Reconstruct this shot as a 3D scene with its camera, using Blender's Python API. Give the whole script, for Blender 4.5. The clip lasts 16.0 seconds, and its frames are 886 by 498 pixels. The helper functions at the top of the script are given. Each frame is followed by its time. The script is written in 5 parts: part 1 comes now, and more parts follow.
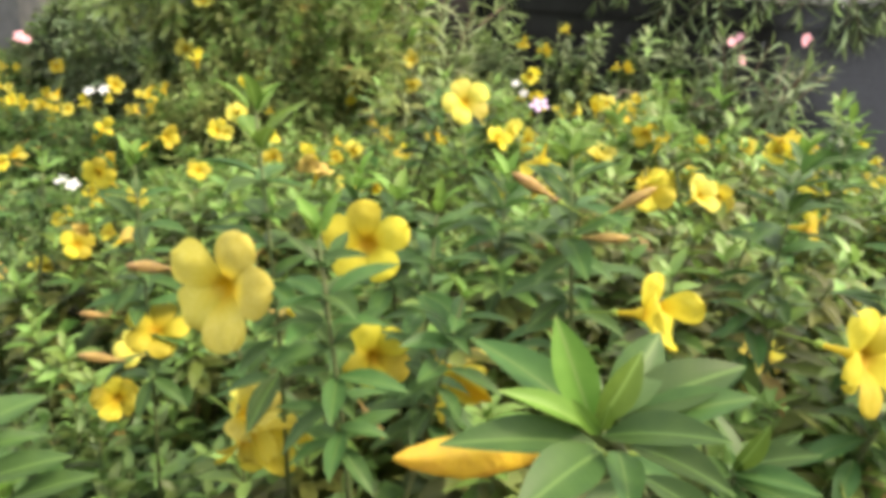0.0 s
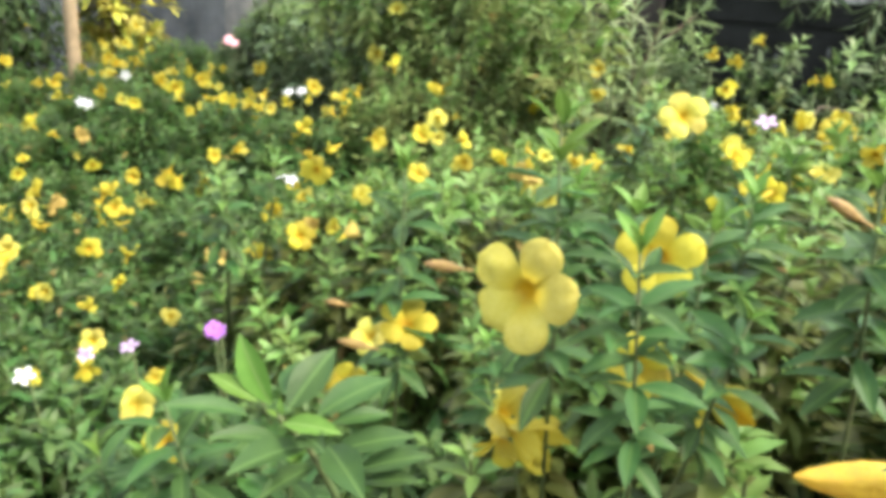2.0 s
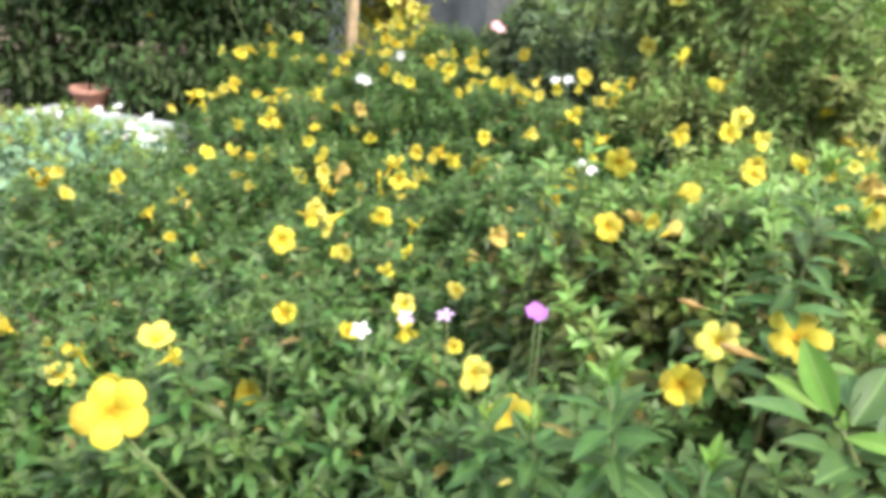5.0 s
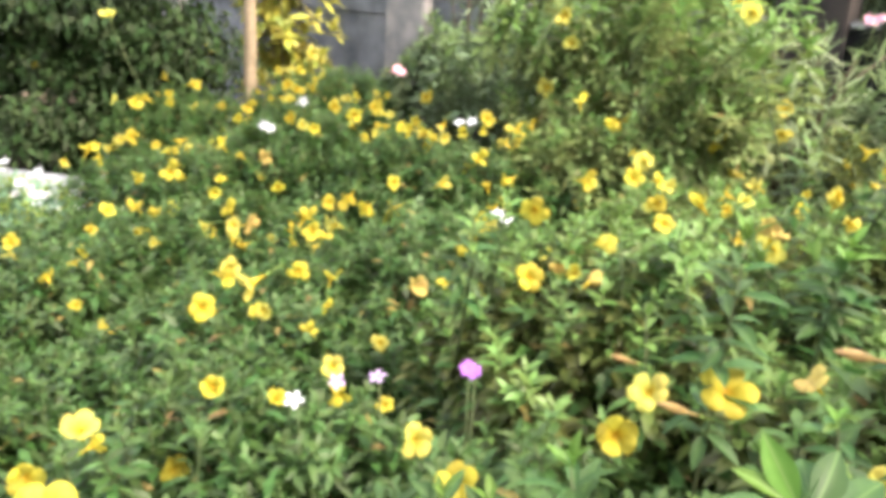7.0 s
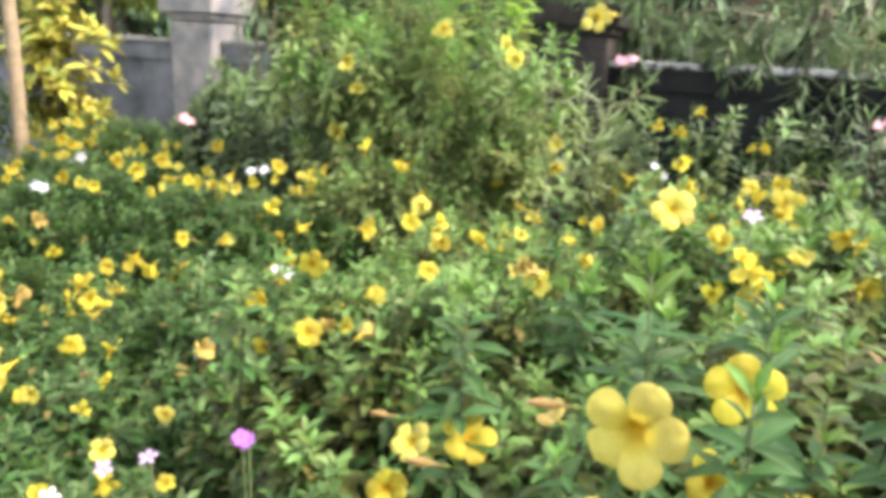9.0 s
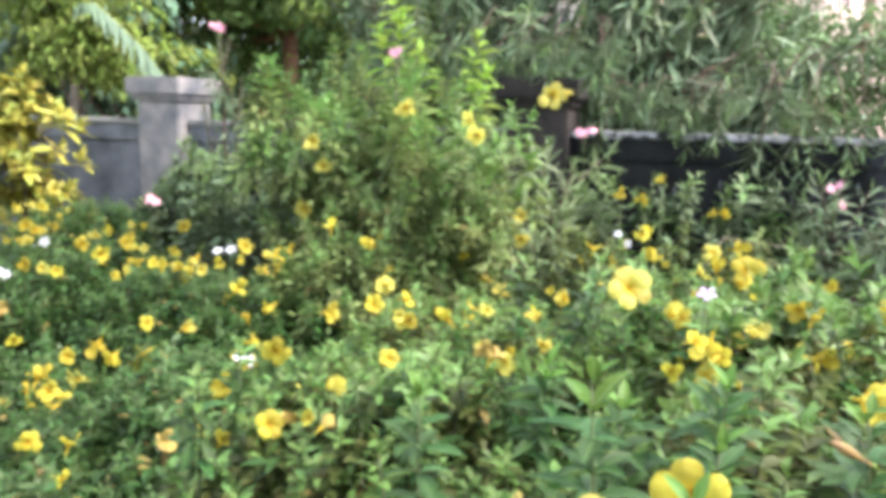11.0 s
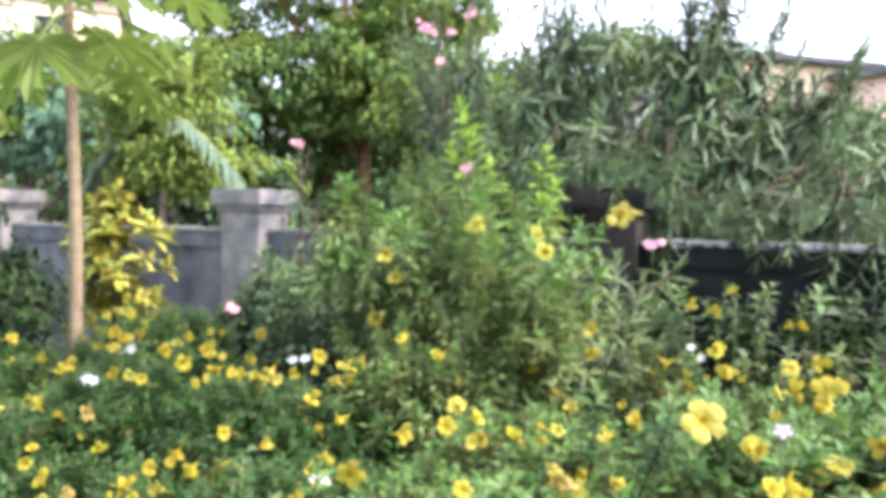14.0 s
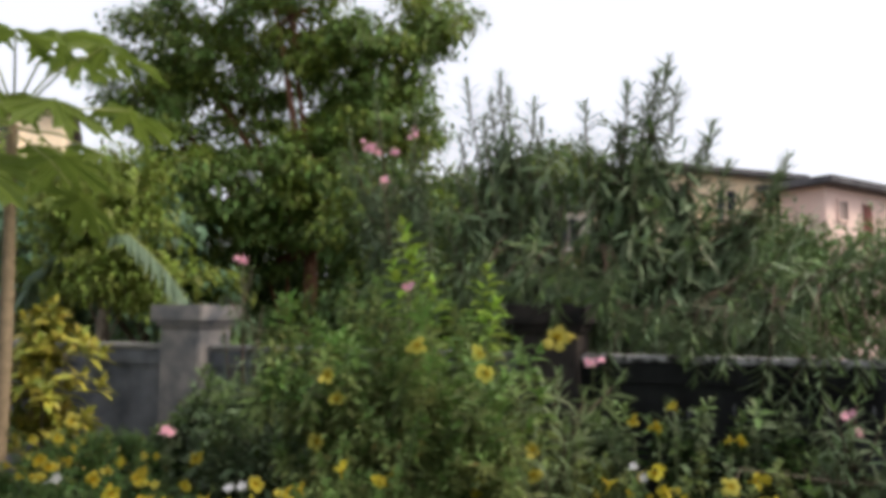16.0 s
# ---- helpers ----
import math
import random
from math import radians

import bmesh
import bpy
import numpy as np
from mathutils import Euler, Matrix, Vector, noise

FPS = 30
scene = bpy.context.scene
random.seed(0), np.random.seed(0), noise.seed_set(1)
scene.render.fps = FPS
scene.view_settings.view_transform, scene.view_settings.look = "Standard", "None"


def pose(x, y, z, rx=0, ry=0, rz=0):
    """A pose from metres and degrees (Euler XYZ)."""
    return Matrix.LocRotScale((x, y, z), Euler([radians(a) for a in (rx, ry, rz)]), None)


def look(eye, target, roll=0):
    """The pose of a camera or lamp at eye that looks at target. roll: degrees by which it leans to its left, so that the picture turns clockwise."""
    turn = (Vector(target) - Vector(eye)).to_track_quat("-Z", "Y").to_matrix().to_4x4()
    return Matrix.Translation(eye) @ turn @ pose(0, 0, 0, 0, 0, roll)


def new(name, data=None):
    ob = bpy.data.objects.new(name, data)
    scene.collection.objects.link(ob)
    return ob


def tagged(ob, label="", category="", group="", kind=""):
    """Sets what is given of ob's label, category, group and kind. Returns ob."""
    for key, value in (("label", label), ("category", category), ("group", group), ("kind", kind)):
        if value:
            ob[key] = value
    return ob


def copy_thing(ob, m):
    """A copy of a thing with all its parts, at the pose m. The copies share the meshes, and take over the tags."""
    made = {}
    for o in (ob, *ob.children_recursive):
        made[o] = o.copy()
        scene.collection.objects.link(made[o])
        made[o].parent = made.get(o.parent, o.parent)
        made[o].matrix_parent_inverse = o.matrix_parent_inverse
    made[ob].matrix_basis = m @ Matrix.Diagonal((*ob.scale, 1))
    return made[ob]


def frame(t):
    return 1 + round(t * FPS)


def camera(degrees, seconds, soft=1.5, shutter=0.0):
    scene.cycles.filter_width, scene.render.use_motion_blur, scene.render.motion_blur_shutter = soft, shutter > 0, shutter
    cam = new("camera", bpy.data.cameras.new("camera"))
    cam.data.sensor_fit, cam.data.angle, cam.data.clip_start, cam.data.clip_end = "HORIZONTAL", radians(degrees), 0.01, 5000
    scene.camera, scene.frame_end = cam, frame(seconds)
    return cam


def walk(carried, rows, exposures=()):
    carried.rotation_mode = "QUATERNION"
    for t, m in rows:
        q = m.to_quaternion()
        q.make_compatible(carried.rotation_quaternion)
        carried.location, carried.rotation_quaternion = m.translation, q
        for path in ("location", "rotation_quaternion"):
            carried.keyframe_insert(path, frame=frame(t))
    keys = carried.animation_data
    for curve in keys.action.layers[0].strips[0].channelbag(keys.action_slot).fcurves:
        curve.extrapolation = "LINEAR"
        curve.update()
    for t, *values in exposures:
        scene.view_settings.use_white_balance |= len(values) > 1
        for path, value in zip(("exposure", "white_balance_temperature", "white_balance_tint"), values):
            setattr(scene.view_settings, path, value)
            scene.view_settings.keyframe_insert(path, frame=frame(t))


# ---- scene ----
cam = camera(60.2, 16.0, soft=5.2)
METRES, EYE, TILT, LEAN, TURN = 0.85, 1.5, 0.0, 0.0, 0.0
ROWS = [
    (0.0, 0.0, 0.0, 0.0, 1.14, -19.11, -3.29),
    (0.5, -0.035, -0.0051, 0.0007, 4.24, -19.3, -3.13),
    (1.0, -0.0706, -0.0137, 0.0024, 7.11, -19.24, -3.24),
    (1.5, -0.0975, -0.0261, 0.0034, 9.5, -19.31, -3.16),
    (2.0, -0.1371, -0.0413, 0.0045, 12.91, -19.32, -3.26),
    (2.5, -0.1661, -0.0466, 0.0021, 15.64, -19.4, -2.97),
    (3.0, -0.2033, -0.058, 0.0033, 19.25, -19.5, -3.1),
    (3.5, -0.2439, -0.072, -0.002, 22.39, -19.93, -3.18),
    (4.0, -0.2867, -0.093, -0.0132, 25.61, -20.82, -3.4),
    (4.5, -0.3335, -0.1124, -0.0171, 28.29, -21.3, -3.652),
    (5.0, -0.3843, -0.1297, -0.01227, 29.67, -21.18, -4.009),
    (5.5, -0.4288, -0.1431, -0.0009312, 29.7, -20.63, -4.321),
    (6.0, -0.457, -0.1512, 0.0147, 28.3, -19.87, -4.438),
    (6.5, -0.4586, -0.1522, 0.0324, 25.42, -19.07, -4.21),
    (7.0, -0.4412, -0.1486, 0.0524, 21.91, -18.25, -3.52),
    (7.5, -0.4168, -0.1429, 0.0646, 17.66, -17.75, -3.54),
    (8.0, -0.3842, -0.1343, 0.0763, 13.72, -17.39, -2.96),
    (8.5, -0.3467, -0.1297, 0.0952, 10.61, -16.5, -3.03),
    (9.0, -0.3137, -0.1167, 0.1126, 7.83, -14.84, -2.61),
    (9.5, -0.3054, -0.1141, 0.1335, 7.11, -12.81, -1.6),
    (10.0, -0.2963, -0.1111, 0.149, 6.309, -11.43, -1.219),
    (10.5, -0.2863, -0.1086, 0.1593, 5.731, -10.53, -1.156),
    (11.0, -0.2772, -0.1085, 0.1673, 5.559, -9.876, -1.234),
    (11.5, -0.2712, -0.113, 0.176, 5.981, -9.219, -1.271),
    (12.0, -0.2701, -0.124, 0.1883, 7.18, -8.32, -1.09),
    (12.5, -0.2739, -0.1426, 0.2049, 8.8, -7.29, -0.62),
    (13.0, -0.284, -0.1584, 0.2242, 9.86, -5.97, -0.48),
    (13.5, -0.2899, -0.1743, 0.2497, 10.73, -4.32, -0.62),
    (14.0, -0.2844, -0.1829, 0.271, 10.58, -2.71, -0.84),
    (14.5, -0.2768, -0.1901, 0.2931, 9.7, -1.12, -1.06),
    (15.0, -0.2649, -0.1968, 0.3179, 8.81, 0.67, -0.7),
    (15.5, -0.2463, -0.2127, 0.3417, 8.48, 2.74, -0.65),
    (16.0, -0.2256, -0.2181, 0.3697, 6.83, 5.17, -0.35),
]
walk(cam, [(t, pose(0, 0, EYE, TILT, LEAN, TURN) @ pose(METRES * x, METRES * y, METRES * z, 90 + pitch, roll, yaw)) for t, x, y, z, yaw, pitch, roll in ROWS],
     exposures=[(0.0, 1.22, 7500, 13), (1.0, 1.3, 6900, 11), (2.5, 1.38, 6500, 9), (4.2, 1.46, 6350, 10), (6.5, 1.63, 6650, 16), (8.0, 1.56, 6650, 18), (9.5, 1.43, 6350, 16), (12.0, 1.46, 5850, 19), (13.0, 1.48, 5800, 19),
                (14.0, 1.30, 5900, 19), (15.0, 0.78, 6100, 18), (15.5, 0.30, 6250, 17), (16.0, -0.32, 6600, 16)])

# ---- light ----
SUN_FROM = Vector((0.66, -0.09, 0.73)).normalized()
world = bpy.data.worlds.new("sky")
scene.world = world
world.use_nodes = True
wn, wl = world.node_tree.nodes, world.node_tree.links
sky = wn.new("ShaderNodeTexSky")
sky.sky_type = "NISHITA"
sky.sun_disc = False
sky.sun_elevation = math.asin(SUN_FROM.z)
sky.sun_rotation = math.atan2(SUN_FROM.x, SUN_FROM.y)
sky.air_density, sky.dust_density, sky.ozone_density = 1.0, 5.0, 1.0
haze = wn.new("ShaderNodeMixRGB")
haze.inputs["Fac"].default_value = 0.65
haze.inputs["Color2"].default_value = (7.4, 7.7, 8.0, 1)
wl.new(sky.outputs["Color"], haze.inputs["Color1"])
wl.new(haze.outputs["Color"], wn["Background"].inputs["Color"])
wn["Background"].inputs["Strength"].default_value = 0.225
sun = new("sun", bpy.data.lights.new("sun", "SUN"))
sun.data.energy, sun.data.angle, sun.data.color = 3.6, radians(12), (1.0, 0.90, 0.74)
sun.matrix_world = look(SUN_FROM * 40, (0, 0, 0))

# ---- materials ----


def material(name, colour, second=None, scale=8.0, rough=0.6, bump=0.0, bump_scale=40.0, spread=0.0, translucent=0.0, metal=0.0, spec=0.26, by="island", detail=6.0, sharp=(0.35, 0.65)):
    """Two colours mixed by noise, shifted in value from piece to piece, with fine relief and, for leaves, light that comes through."""
    m = bpy.data.materials.new(name)
    m.use_nodes = True
    n, l = m.node_tree.nodes, m.node_tree.links
    bsdf, out = n["Principled BSDF"], n["Material Output"]
    bsdf.inputs["Roughness"].default_value = rough
    bsdf.inputs["Metallic"].default_value = metal
    bsdf.inputs["Specular IOR Level"].default_value = spec
    where = n.new("ShaderNodeTexCoord")
    tex = n.new("ShaderNodeTexNoise")
    tex.inputs["Scale"].default_value, tex.inputs["Detail"].default_value = scale, detail
    l.new(where.outputs["Object"], tex.inputs["Vector"])
    ramp = n.new("ShaderNodeValToRGB")
    ramp.color_ramp.elements[0].position, ramp.color_ramp.elements[1].position = sharp
    ramp.color_ramp.elements[0].color = (*colour, 1)
    ramp.color_ramp.elements[1].color = (*(second or [c * 1.25 for c in colour]), 1)
    l.new(tex.outputs["Fac"], ramp.inputs["Fac"])
    tone = ramp.outputs["Color"]
    if spread:
        if by == "island":
            pick = n.new("ShaderNodeNewGeometry").outputs["Random Per Island"]
        else:
            pick = n.new("ShaderNodeObjectInfo").outputs["Random"]
        rng = n.new("ShaderNodeMapRange")
        rng.inputs["To Min"].default_value, rng.inputs["To Max"].default_value = 1 - spread, 1 + spread
        l.new(pick, rng.inputs["Value"])
        hue = n.new("ShaderNodeHueSaturation")
        turn = n.new("ShaderNodeMapRange")
        turn.inputs["To Min"].default_value, turn.inputs["To Max"].default_value = 0.5 - spread * 0.06, 0.5 + spread * 0.05
        l.new(pick, turn.inputs["Value"])
        l.new(turn.outputs["Result"], hue.inputs["Hue"])
        l.new(rng.outputs["Result"], hue.inputs["Value"])
        l.new(tone, hue.inputs["Color"])
        tone = hue.outputs["Color"]
    l.new(tone, bsdf.inputs["Base Color"])
    if bump:
        fine = n.new("ShaderNodeTexNoise")
        fine.inputs["Scale"].default_value, fine.inputs["Detail"].default_value = bump_scale, 8.0
        l.new(where.outputs["Object"], fine.inputs["Vector"])
        b = n.new("ShaderNodeBump")
        b.inputs["Strength"].default_value, b.inputs["Distance"].default_value = bump, 0.01
        l.new(fine.outputs["Fac"], b.inputs["Height"])
        l.new(b.outputs["Normal"], bsdf.inputs["Normal"])
    if translucent:
        tr = n.new("ShaderNodeBsdfTranslucent")
        l.new(tone, tr.inputs["Color"])
        mix = n.new("ShaderNodeMixShader")
        mix.inputs["Fac"].default_value = translucent
        l.new(bsdf.outputs["BSDF"], mix.inputs[1])
        l.new(tr.outputs["BSDF"], mix.inputs[2])
        l.new(mix.outputs["Shader"], out.inputs["Surface"])
    return m


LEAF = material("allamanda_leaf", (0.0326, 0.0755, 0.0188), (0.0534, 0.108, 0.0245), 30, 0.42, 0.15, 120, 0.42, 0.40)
LEAF_YOUNG = material("allamanda_young_leaf", (0.106, 0.189, 0.0444), (0.144, 0.246, 0.0647), 30, 0.4, 0.1, 120, 0.3, 0.38)
LEAF_FRESH = material("fresh_allamanda_leaf", (0.0575, 0.11, 0.031), (0.0825, 0.145, 0.0395), 30, 0.42, 0.1, 120, 0.35, 0.40)
LEAF_OLD = material("allamanda_yellowed_leaf", (0.246, 0.208, 0.0539), (0.154, 0.108, 0.0385), 25, 0.6, 0.1, 120, 0.35, 0.25)


def ribbed_leaf(name, colour, second, rib):
    """A leaf with a pale midrib and faint side veins, laid out along its own length."""
    m = material(name, colour, second, 3.0, 0.46, 0.0, 60, 0.25, 0.34, spec=0.17, by="object")
    n, l = m.node_tree.nodes, m.node_tree.links
    where = n.new("ShaderNodeTexCoord")
    axes = n.new("ShaderNodeSeparateXYZ")
    l.new(where.outputs["Object"], axes.inputs["Vector"])
    out = n.new("ShaderNodeMath")
    out.operation = "ABSOLUTE"
    l.new(axes.outputs["X"], out.inputs[0])
    line = n.new("ShaderNodeValToRGB")
    line.color_ramp.elements[0].position, line.color_ramp.elements[0].color = 0.006, (1, 1, 1, 1)
    line.color_ramp.elements[1].position, line.color_ramp.elements[1].color = 0.020, (0, 0, 0, 1)
    l.new(out.outputs["Value"], line.inputs["Fac"])
    slant = n.new("ShaderNodeMath")
    slant.operation = "MULTIPLY_ADD"
    slant.inputs[1].default_value = -0.9
    l.new(out.outputs["Value"], slant.inputs[0])
    l.new(axes.outputs["Y"], slant.inputs[2])
    wave = n.new("ShaderNodeMath")
    wave.operation = "MULTIPLY"
    wave.inputs[1].default_value = 95.0
    l.new(slant.outputs["Value"], wave.inputs[0])
    sine = n.new("ShaderNodeMath")
    sine.operation = "SINE"
    l.new(wave.outputs["Value"], sine.inputs[0])
    bump = n.new("ShaderNodeBump")
    bump.inputs["Strength"].default_value, bump.inputs["Distance"].default_value = 0.03, 0.003
    l.new(sine.outputs["Value"], bump.inputs["Height"])
    l.new(bump.outputs["Normal"], n["Principled BSDF"].inputs["Normal"])
    for shader in (n["Principled BSDF"].inputs["Base Color"], n["Translucent BSDF"].inputs["Color"]):
        before = shader.links[0].from_socket
        mix = n.new("ShaderNodeMixRGB")
        l.new(line.outputs["Color"], mix.inputs["Fac"])
        l.new(before, mix.inputs["Color1"])
        mix.inputs["Color2"].default_value = (*rib, 1)
        l.new(mix.outputs["Color"], shader)
    return m


LEAF_PIECE = ribbed_leaf("near_allamanda_leaf", (0.0323, 0.079, 0.0242), (0.0485, 0.104, 0.0285), (0.0809, 0.148, 0.0449))
YOUNG_PIECE = ribbed_leaf("near_young_leaf", (0.0796, 0.163, 0.0275), (0.105, 0.202, 0.0368), (0.154, 0.253, 0.0689))
# Yellower, lighter allamanda leaf for the right-hand bushes: sunlit tone put into the colour.
LEAF_WARM = material("sunlit_tone_allamanda_leaf", (0.0739, 0.094, 0.0244), (0.107, 0.133, 0.0338), 30, 0.42, 0.15, 120, 0.42, 0.40)
OLIVE = material("olive_leaf", (0.171, 0.229, 0.0748), (0.241, 0.295, 0.104), 30, 0.45, 0.15, 120, 0.42, 0.4)
STEM = material("green_brown_stem", (0.055, 0.095, 0.032), (0.080, 0.095, 0.038), 25, 0.7, 0.3, 90, 0.2)


def petal_material(name, rim, inner, heart, pale):
    """A petal that deepens towards the throat, with faint streaks along it."""
    m = material(name, rim, pale, 14, 0.6, 0.12, 40, 0.20, 0.45, spec=0.2, by="object")
    n, l = m.node_tree.nodes, m.node_tree.links
    where = n.new("ShaderNodeTexCoord")
    flat = n.new("ShaderNodeVectorMath")
    flat.operation = "MULTIPLY"
    flat.inputs[1].default_value = (1, 1, 0)
    l.new(where.outputs["Object"], flat.inputs[0])
    far = n.new("ShaderNodeVectorMath")
    far.operation = "LENGTH"
    l.new(flat.outputs["Vector"], far.inputs[0])
    ramp = n.new("ShaderNodeValToRGB")
    ramp.color_ramp.elements[0].position, ramp.color_ramp.elements[0].color = 0.12, (1, 1, 1, 1)
    ramp.color_ramp.elements[1].position, ramp.color_ramp.elements[1].color = 0.56, (0, 0, 0, 1)
    l.new(far.outputs["Value"], ramp.inputs["Fac"])
    deep = n.new("ShaderNodeMixRGB")
    deep.inputs["Color1"].default_value, deep.inputs["Color2"].default_value = (*inner, 1), (*heart, 1)
    core = n.new("ShaderNodeMath")
    core.operation = "POWER"
    core.inputs[1].default_value = 2.0
    l.new(ramp.outputs["Color"], core.inputs[0])
    l.new(core.outputs["Value"], deep.inputs["Fac"])
    for shader in (n["Principled BSDF"].inputs["Base Color"], n["Translucent BSDF"].inputs["Color"]):
        before = shader.links[0].from_socket
        mix = n.new("ShaderNodeMixRGB")
        l.new(ramp.outputs["Color"], mix.inputs["Fac"])
        l.new(before, mix.inputs["Color1"])
        l.new(deep.outputs["Color"], mix.inputs["Color2"])
        l.new(mix.outputs["Color"], shader)
    return m


LEMON = petal_material("lemon_petal", (0.484, 0.446, 0.0779), (0.475, 0.408, 0.0342), (0.446, 0.294, 0.00855), (0.522, 0.484, 0.114))
GOLD = petal_material("golden_petal", (0.43, 0.375, 0.032), (0.42, 0.345, 0.021), (0.39, 0.23, 0.007), (0.46, 0.415, 0.058))
FUNNEL = material("yellow_flower_tube", (0.525, 0.42, 0.0263), (0.495, 0.345, 0.0225), 30, 0.5, 0.1, 60, 0.1, 0.2, spec=0.3)
LIME = material("lime_leaf", (0.231, 0.37, 0.0529), (0.299, 0.443, 0.077), 20, 0.45, 0.1, 60, 0.3, 0.4)
BUD_GOLD = material("golden_bud_skin", (0.645, 0.436, 0.0392), (0.575, 0.349, 0.0436), 5, 0.45, 0.3, 12, 0.1, 0.2, spec=0.3, by="object")
BUD = material("bud_skin", (0.343, 0.242, 0.0663), (0.25, 0.156, 0.0663), 5, 0.45, 0.25, 50, 0.15, 0.15, spec=0.3, by="object")
CALYX = material("calyx_green", (0.17, 0.28, 0.05), (0.22, 0.32, 0.07), 40, 0.5, 0.1, 60, 0.1, 0.2)
WILT = material("withered_petal", (0.43, 0.35, 0.085), (0.34, 0.25, 0.075), 18, 0.7, 0.3, 50, 0.2, 0.25, by="object")
LAVENDER = material("lavender_petal", (0.36, 0.26, 0.43), (0.44, 0.34, 0.50), 30, 0.5, 0, 60, 0.15, 0.3, by="object")
VIOLET = material("violet_petal", (0.34, 0.10, 0.46), (0.42, 0.18, 0.54), 30, 0.5, 0, 60, 0.15, 0.3, by="object")
WHITE = material("white_petal", (0.564, 0.592, 0.621), (0.621, 0.636, 0.65), 30, 0.5, 0, 60, 0.05, 0.3, by="object")
PINK = material("pink_petal", (0.62, 0.24, 0.33), (0.68, 0.42, 0.47), 30, 0.5, 0, 60, 0.2, 0.3, by="object")
OLEANDER = material("oleander_leaf", (0.0983, 0.147, 0.0719), (0.145, 0.197, 0.104), 20, 0.48, 0.1, 90, 0.35, 0.2)
OLEANDER_YOUNG = material("oleander_young_leaf", (0.123, 0.193, 0.0655), (0.154, 0.231, 0.0847), 20, 0.4, 0.1, 90, 0.25, 0.3)
OLEANDER_PALE = material("pale_oleander_leaf", (0.133, 0.185, 0.0843), (0.185, 0.237, 0.116), 20, 0.45, 0.1, 90, 0.35, 0.3)
BARK_RED = material("reddish_bark", (0.13, 0.055, 0.032), (0.20, 0.10, 0.06), 12, 0.85, 0.8, 30, 0.0)
OLEANDER_BARK = material("dark_oleander_bark", (0.060, 0.040, 0.030), (0.115, 0.075, 0.055), 12, 0.85, 0.7, 40, 0.0)
BARK = material("grey_brown_bark", (0.12, 0.095, 0.07), (0.20, 0.17, 0.13), 10, 0.9, 0.8, 30, 0.0)
PAPAYA_BARK = material("papaya_bark", (0.28, 0.215, 0.135), (0.19, 0.145, 0.09), 16, 0.8, 0.7, 45, 0.0)
PAPAYA_LEAF = material("papaya_leaf", (0.138, 0.216, 0.0362), (0.189, 0.272, 0.0517), 6, 0.5, 0.15, 40, 0.25, 0.55)
PETIOLE = material("papaya_petiole", (0.30, 0.36, 0.12), (0.36, 0.40, 0.16), 10, 0.5, 0.1, 40, 0.1, 0.1)
CROTON = material("croton_leaf", (0.43, 0.37, 0.062), (0.20, 0.255, 0.050), 9, 0.4, 0.1, 60, 0.34, 0.25)
TREE_LEAF = material("dark_tree_leaf", (0.113, 0.185, 0.0467), (0.167, 0.254, 0.069), 3, 0.45, 0.1, 30, 0.45, 0.3)
LIME_LEAF = material("light_tree_leaf", (0.146, 0.208, 0.0354), (0.208, 0.27, 0.0531), 3, 0.5, 0.1, 30, 0.4, 0.35)
BLUE_LEAF = material("grey_green_leaf", (0.103, 0.198, 0.112), (0.156, 0.259, 0.164), 3, 0.5, 0.1, 30, 0.35, 0.3)
FROND = material("frond_leaflet", (0.131, 0.2, 0.123), (0.169, 0.239, 0.154), 6, 0.4, 0.1, 40, 0.2, 0.3)
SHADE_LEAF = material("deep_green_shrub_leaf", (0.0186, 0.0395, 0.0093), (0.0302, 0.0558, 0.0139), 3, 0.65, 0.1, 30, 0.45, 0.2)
HEDGE_LEAF = material("shrub_leaf", (0.0809, 0.139, 0.0423), (0.115, 0.185, 0.0616), 3, 0.5, 0.1, 30, 0.45, 0.25)
SOIL = material("damp_soil", (0.055, 0.042, 0.028), (0.10, 0.075, 0.045), 3, 0.95, 0.9, 25)
PLASTER = material("grey_plaster", (0.075, 0.0852, 0.092), (0.181, 0.19, 0.205), 3.2, 0.9, 0.6, 30, detail=10)
MOSS = material("blackened_plaster", (0.00323, 0.0037, 0.0037), (0.013, 0.0143, 0.0139), 4.0, 0.92, 0.7, 26, detail=10)


def paler_along(m, pale, start, end):
    """Turns the wall's colour to the pale tone along its length, from start to end, with a noisy edge."""
    n, l = m.node_tree.nodes, m.node_tree.links
    axes = n.new("ShaderNodeSeparateXYZ")
    l.new(n["Texture Coordinate"].outputs["Object"], axes.inputs["Vector"])
    rough = n.new("ShaderNodeMath")
    rough.operation = "ADD"
    l.new(axes.outputs["X"], rough.inputs[0])
    l.new(n["Noise Texture"].outputs["Fac"], rough.inputs[1])
    run = n.new("ShaderNodeMapRange")
    run.inputs["From Min"].default_value, run.inputs["From Max"].default_value = start + 0.5, end + 0.5
    l.new(rough.outputs["Value"], run.inputs["Value"])
    base = n["Principled BSDF"].inputs["Base Color"]
    mix = n.new("ShaderNodeMixRGB")
    l.new(run.outputs["Result"], mix.inputs["Fac"])
    l.new(base.links[0].from_socket, mix.inputs["Color1"])
    mix.inputs["Color2"].default_value = (*pale, 1)
    l.new(mix.outputs["Color"], base)


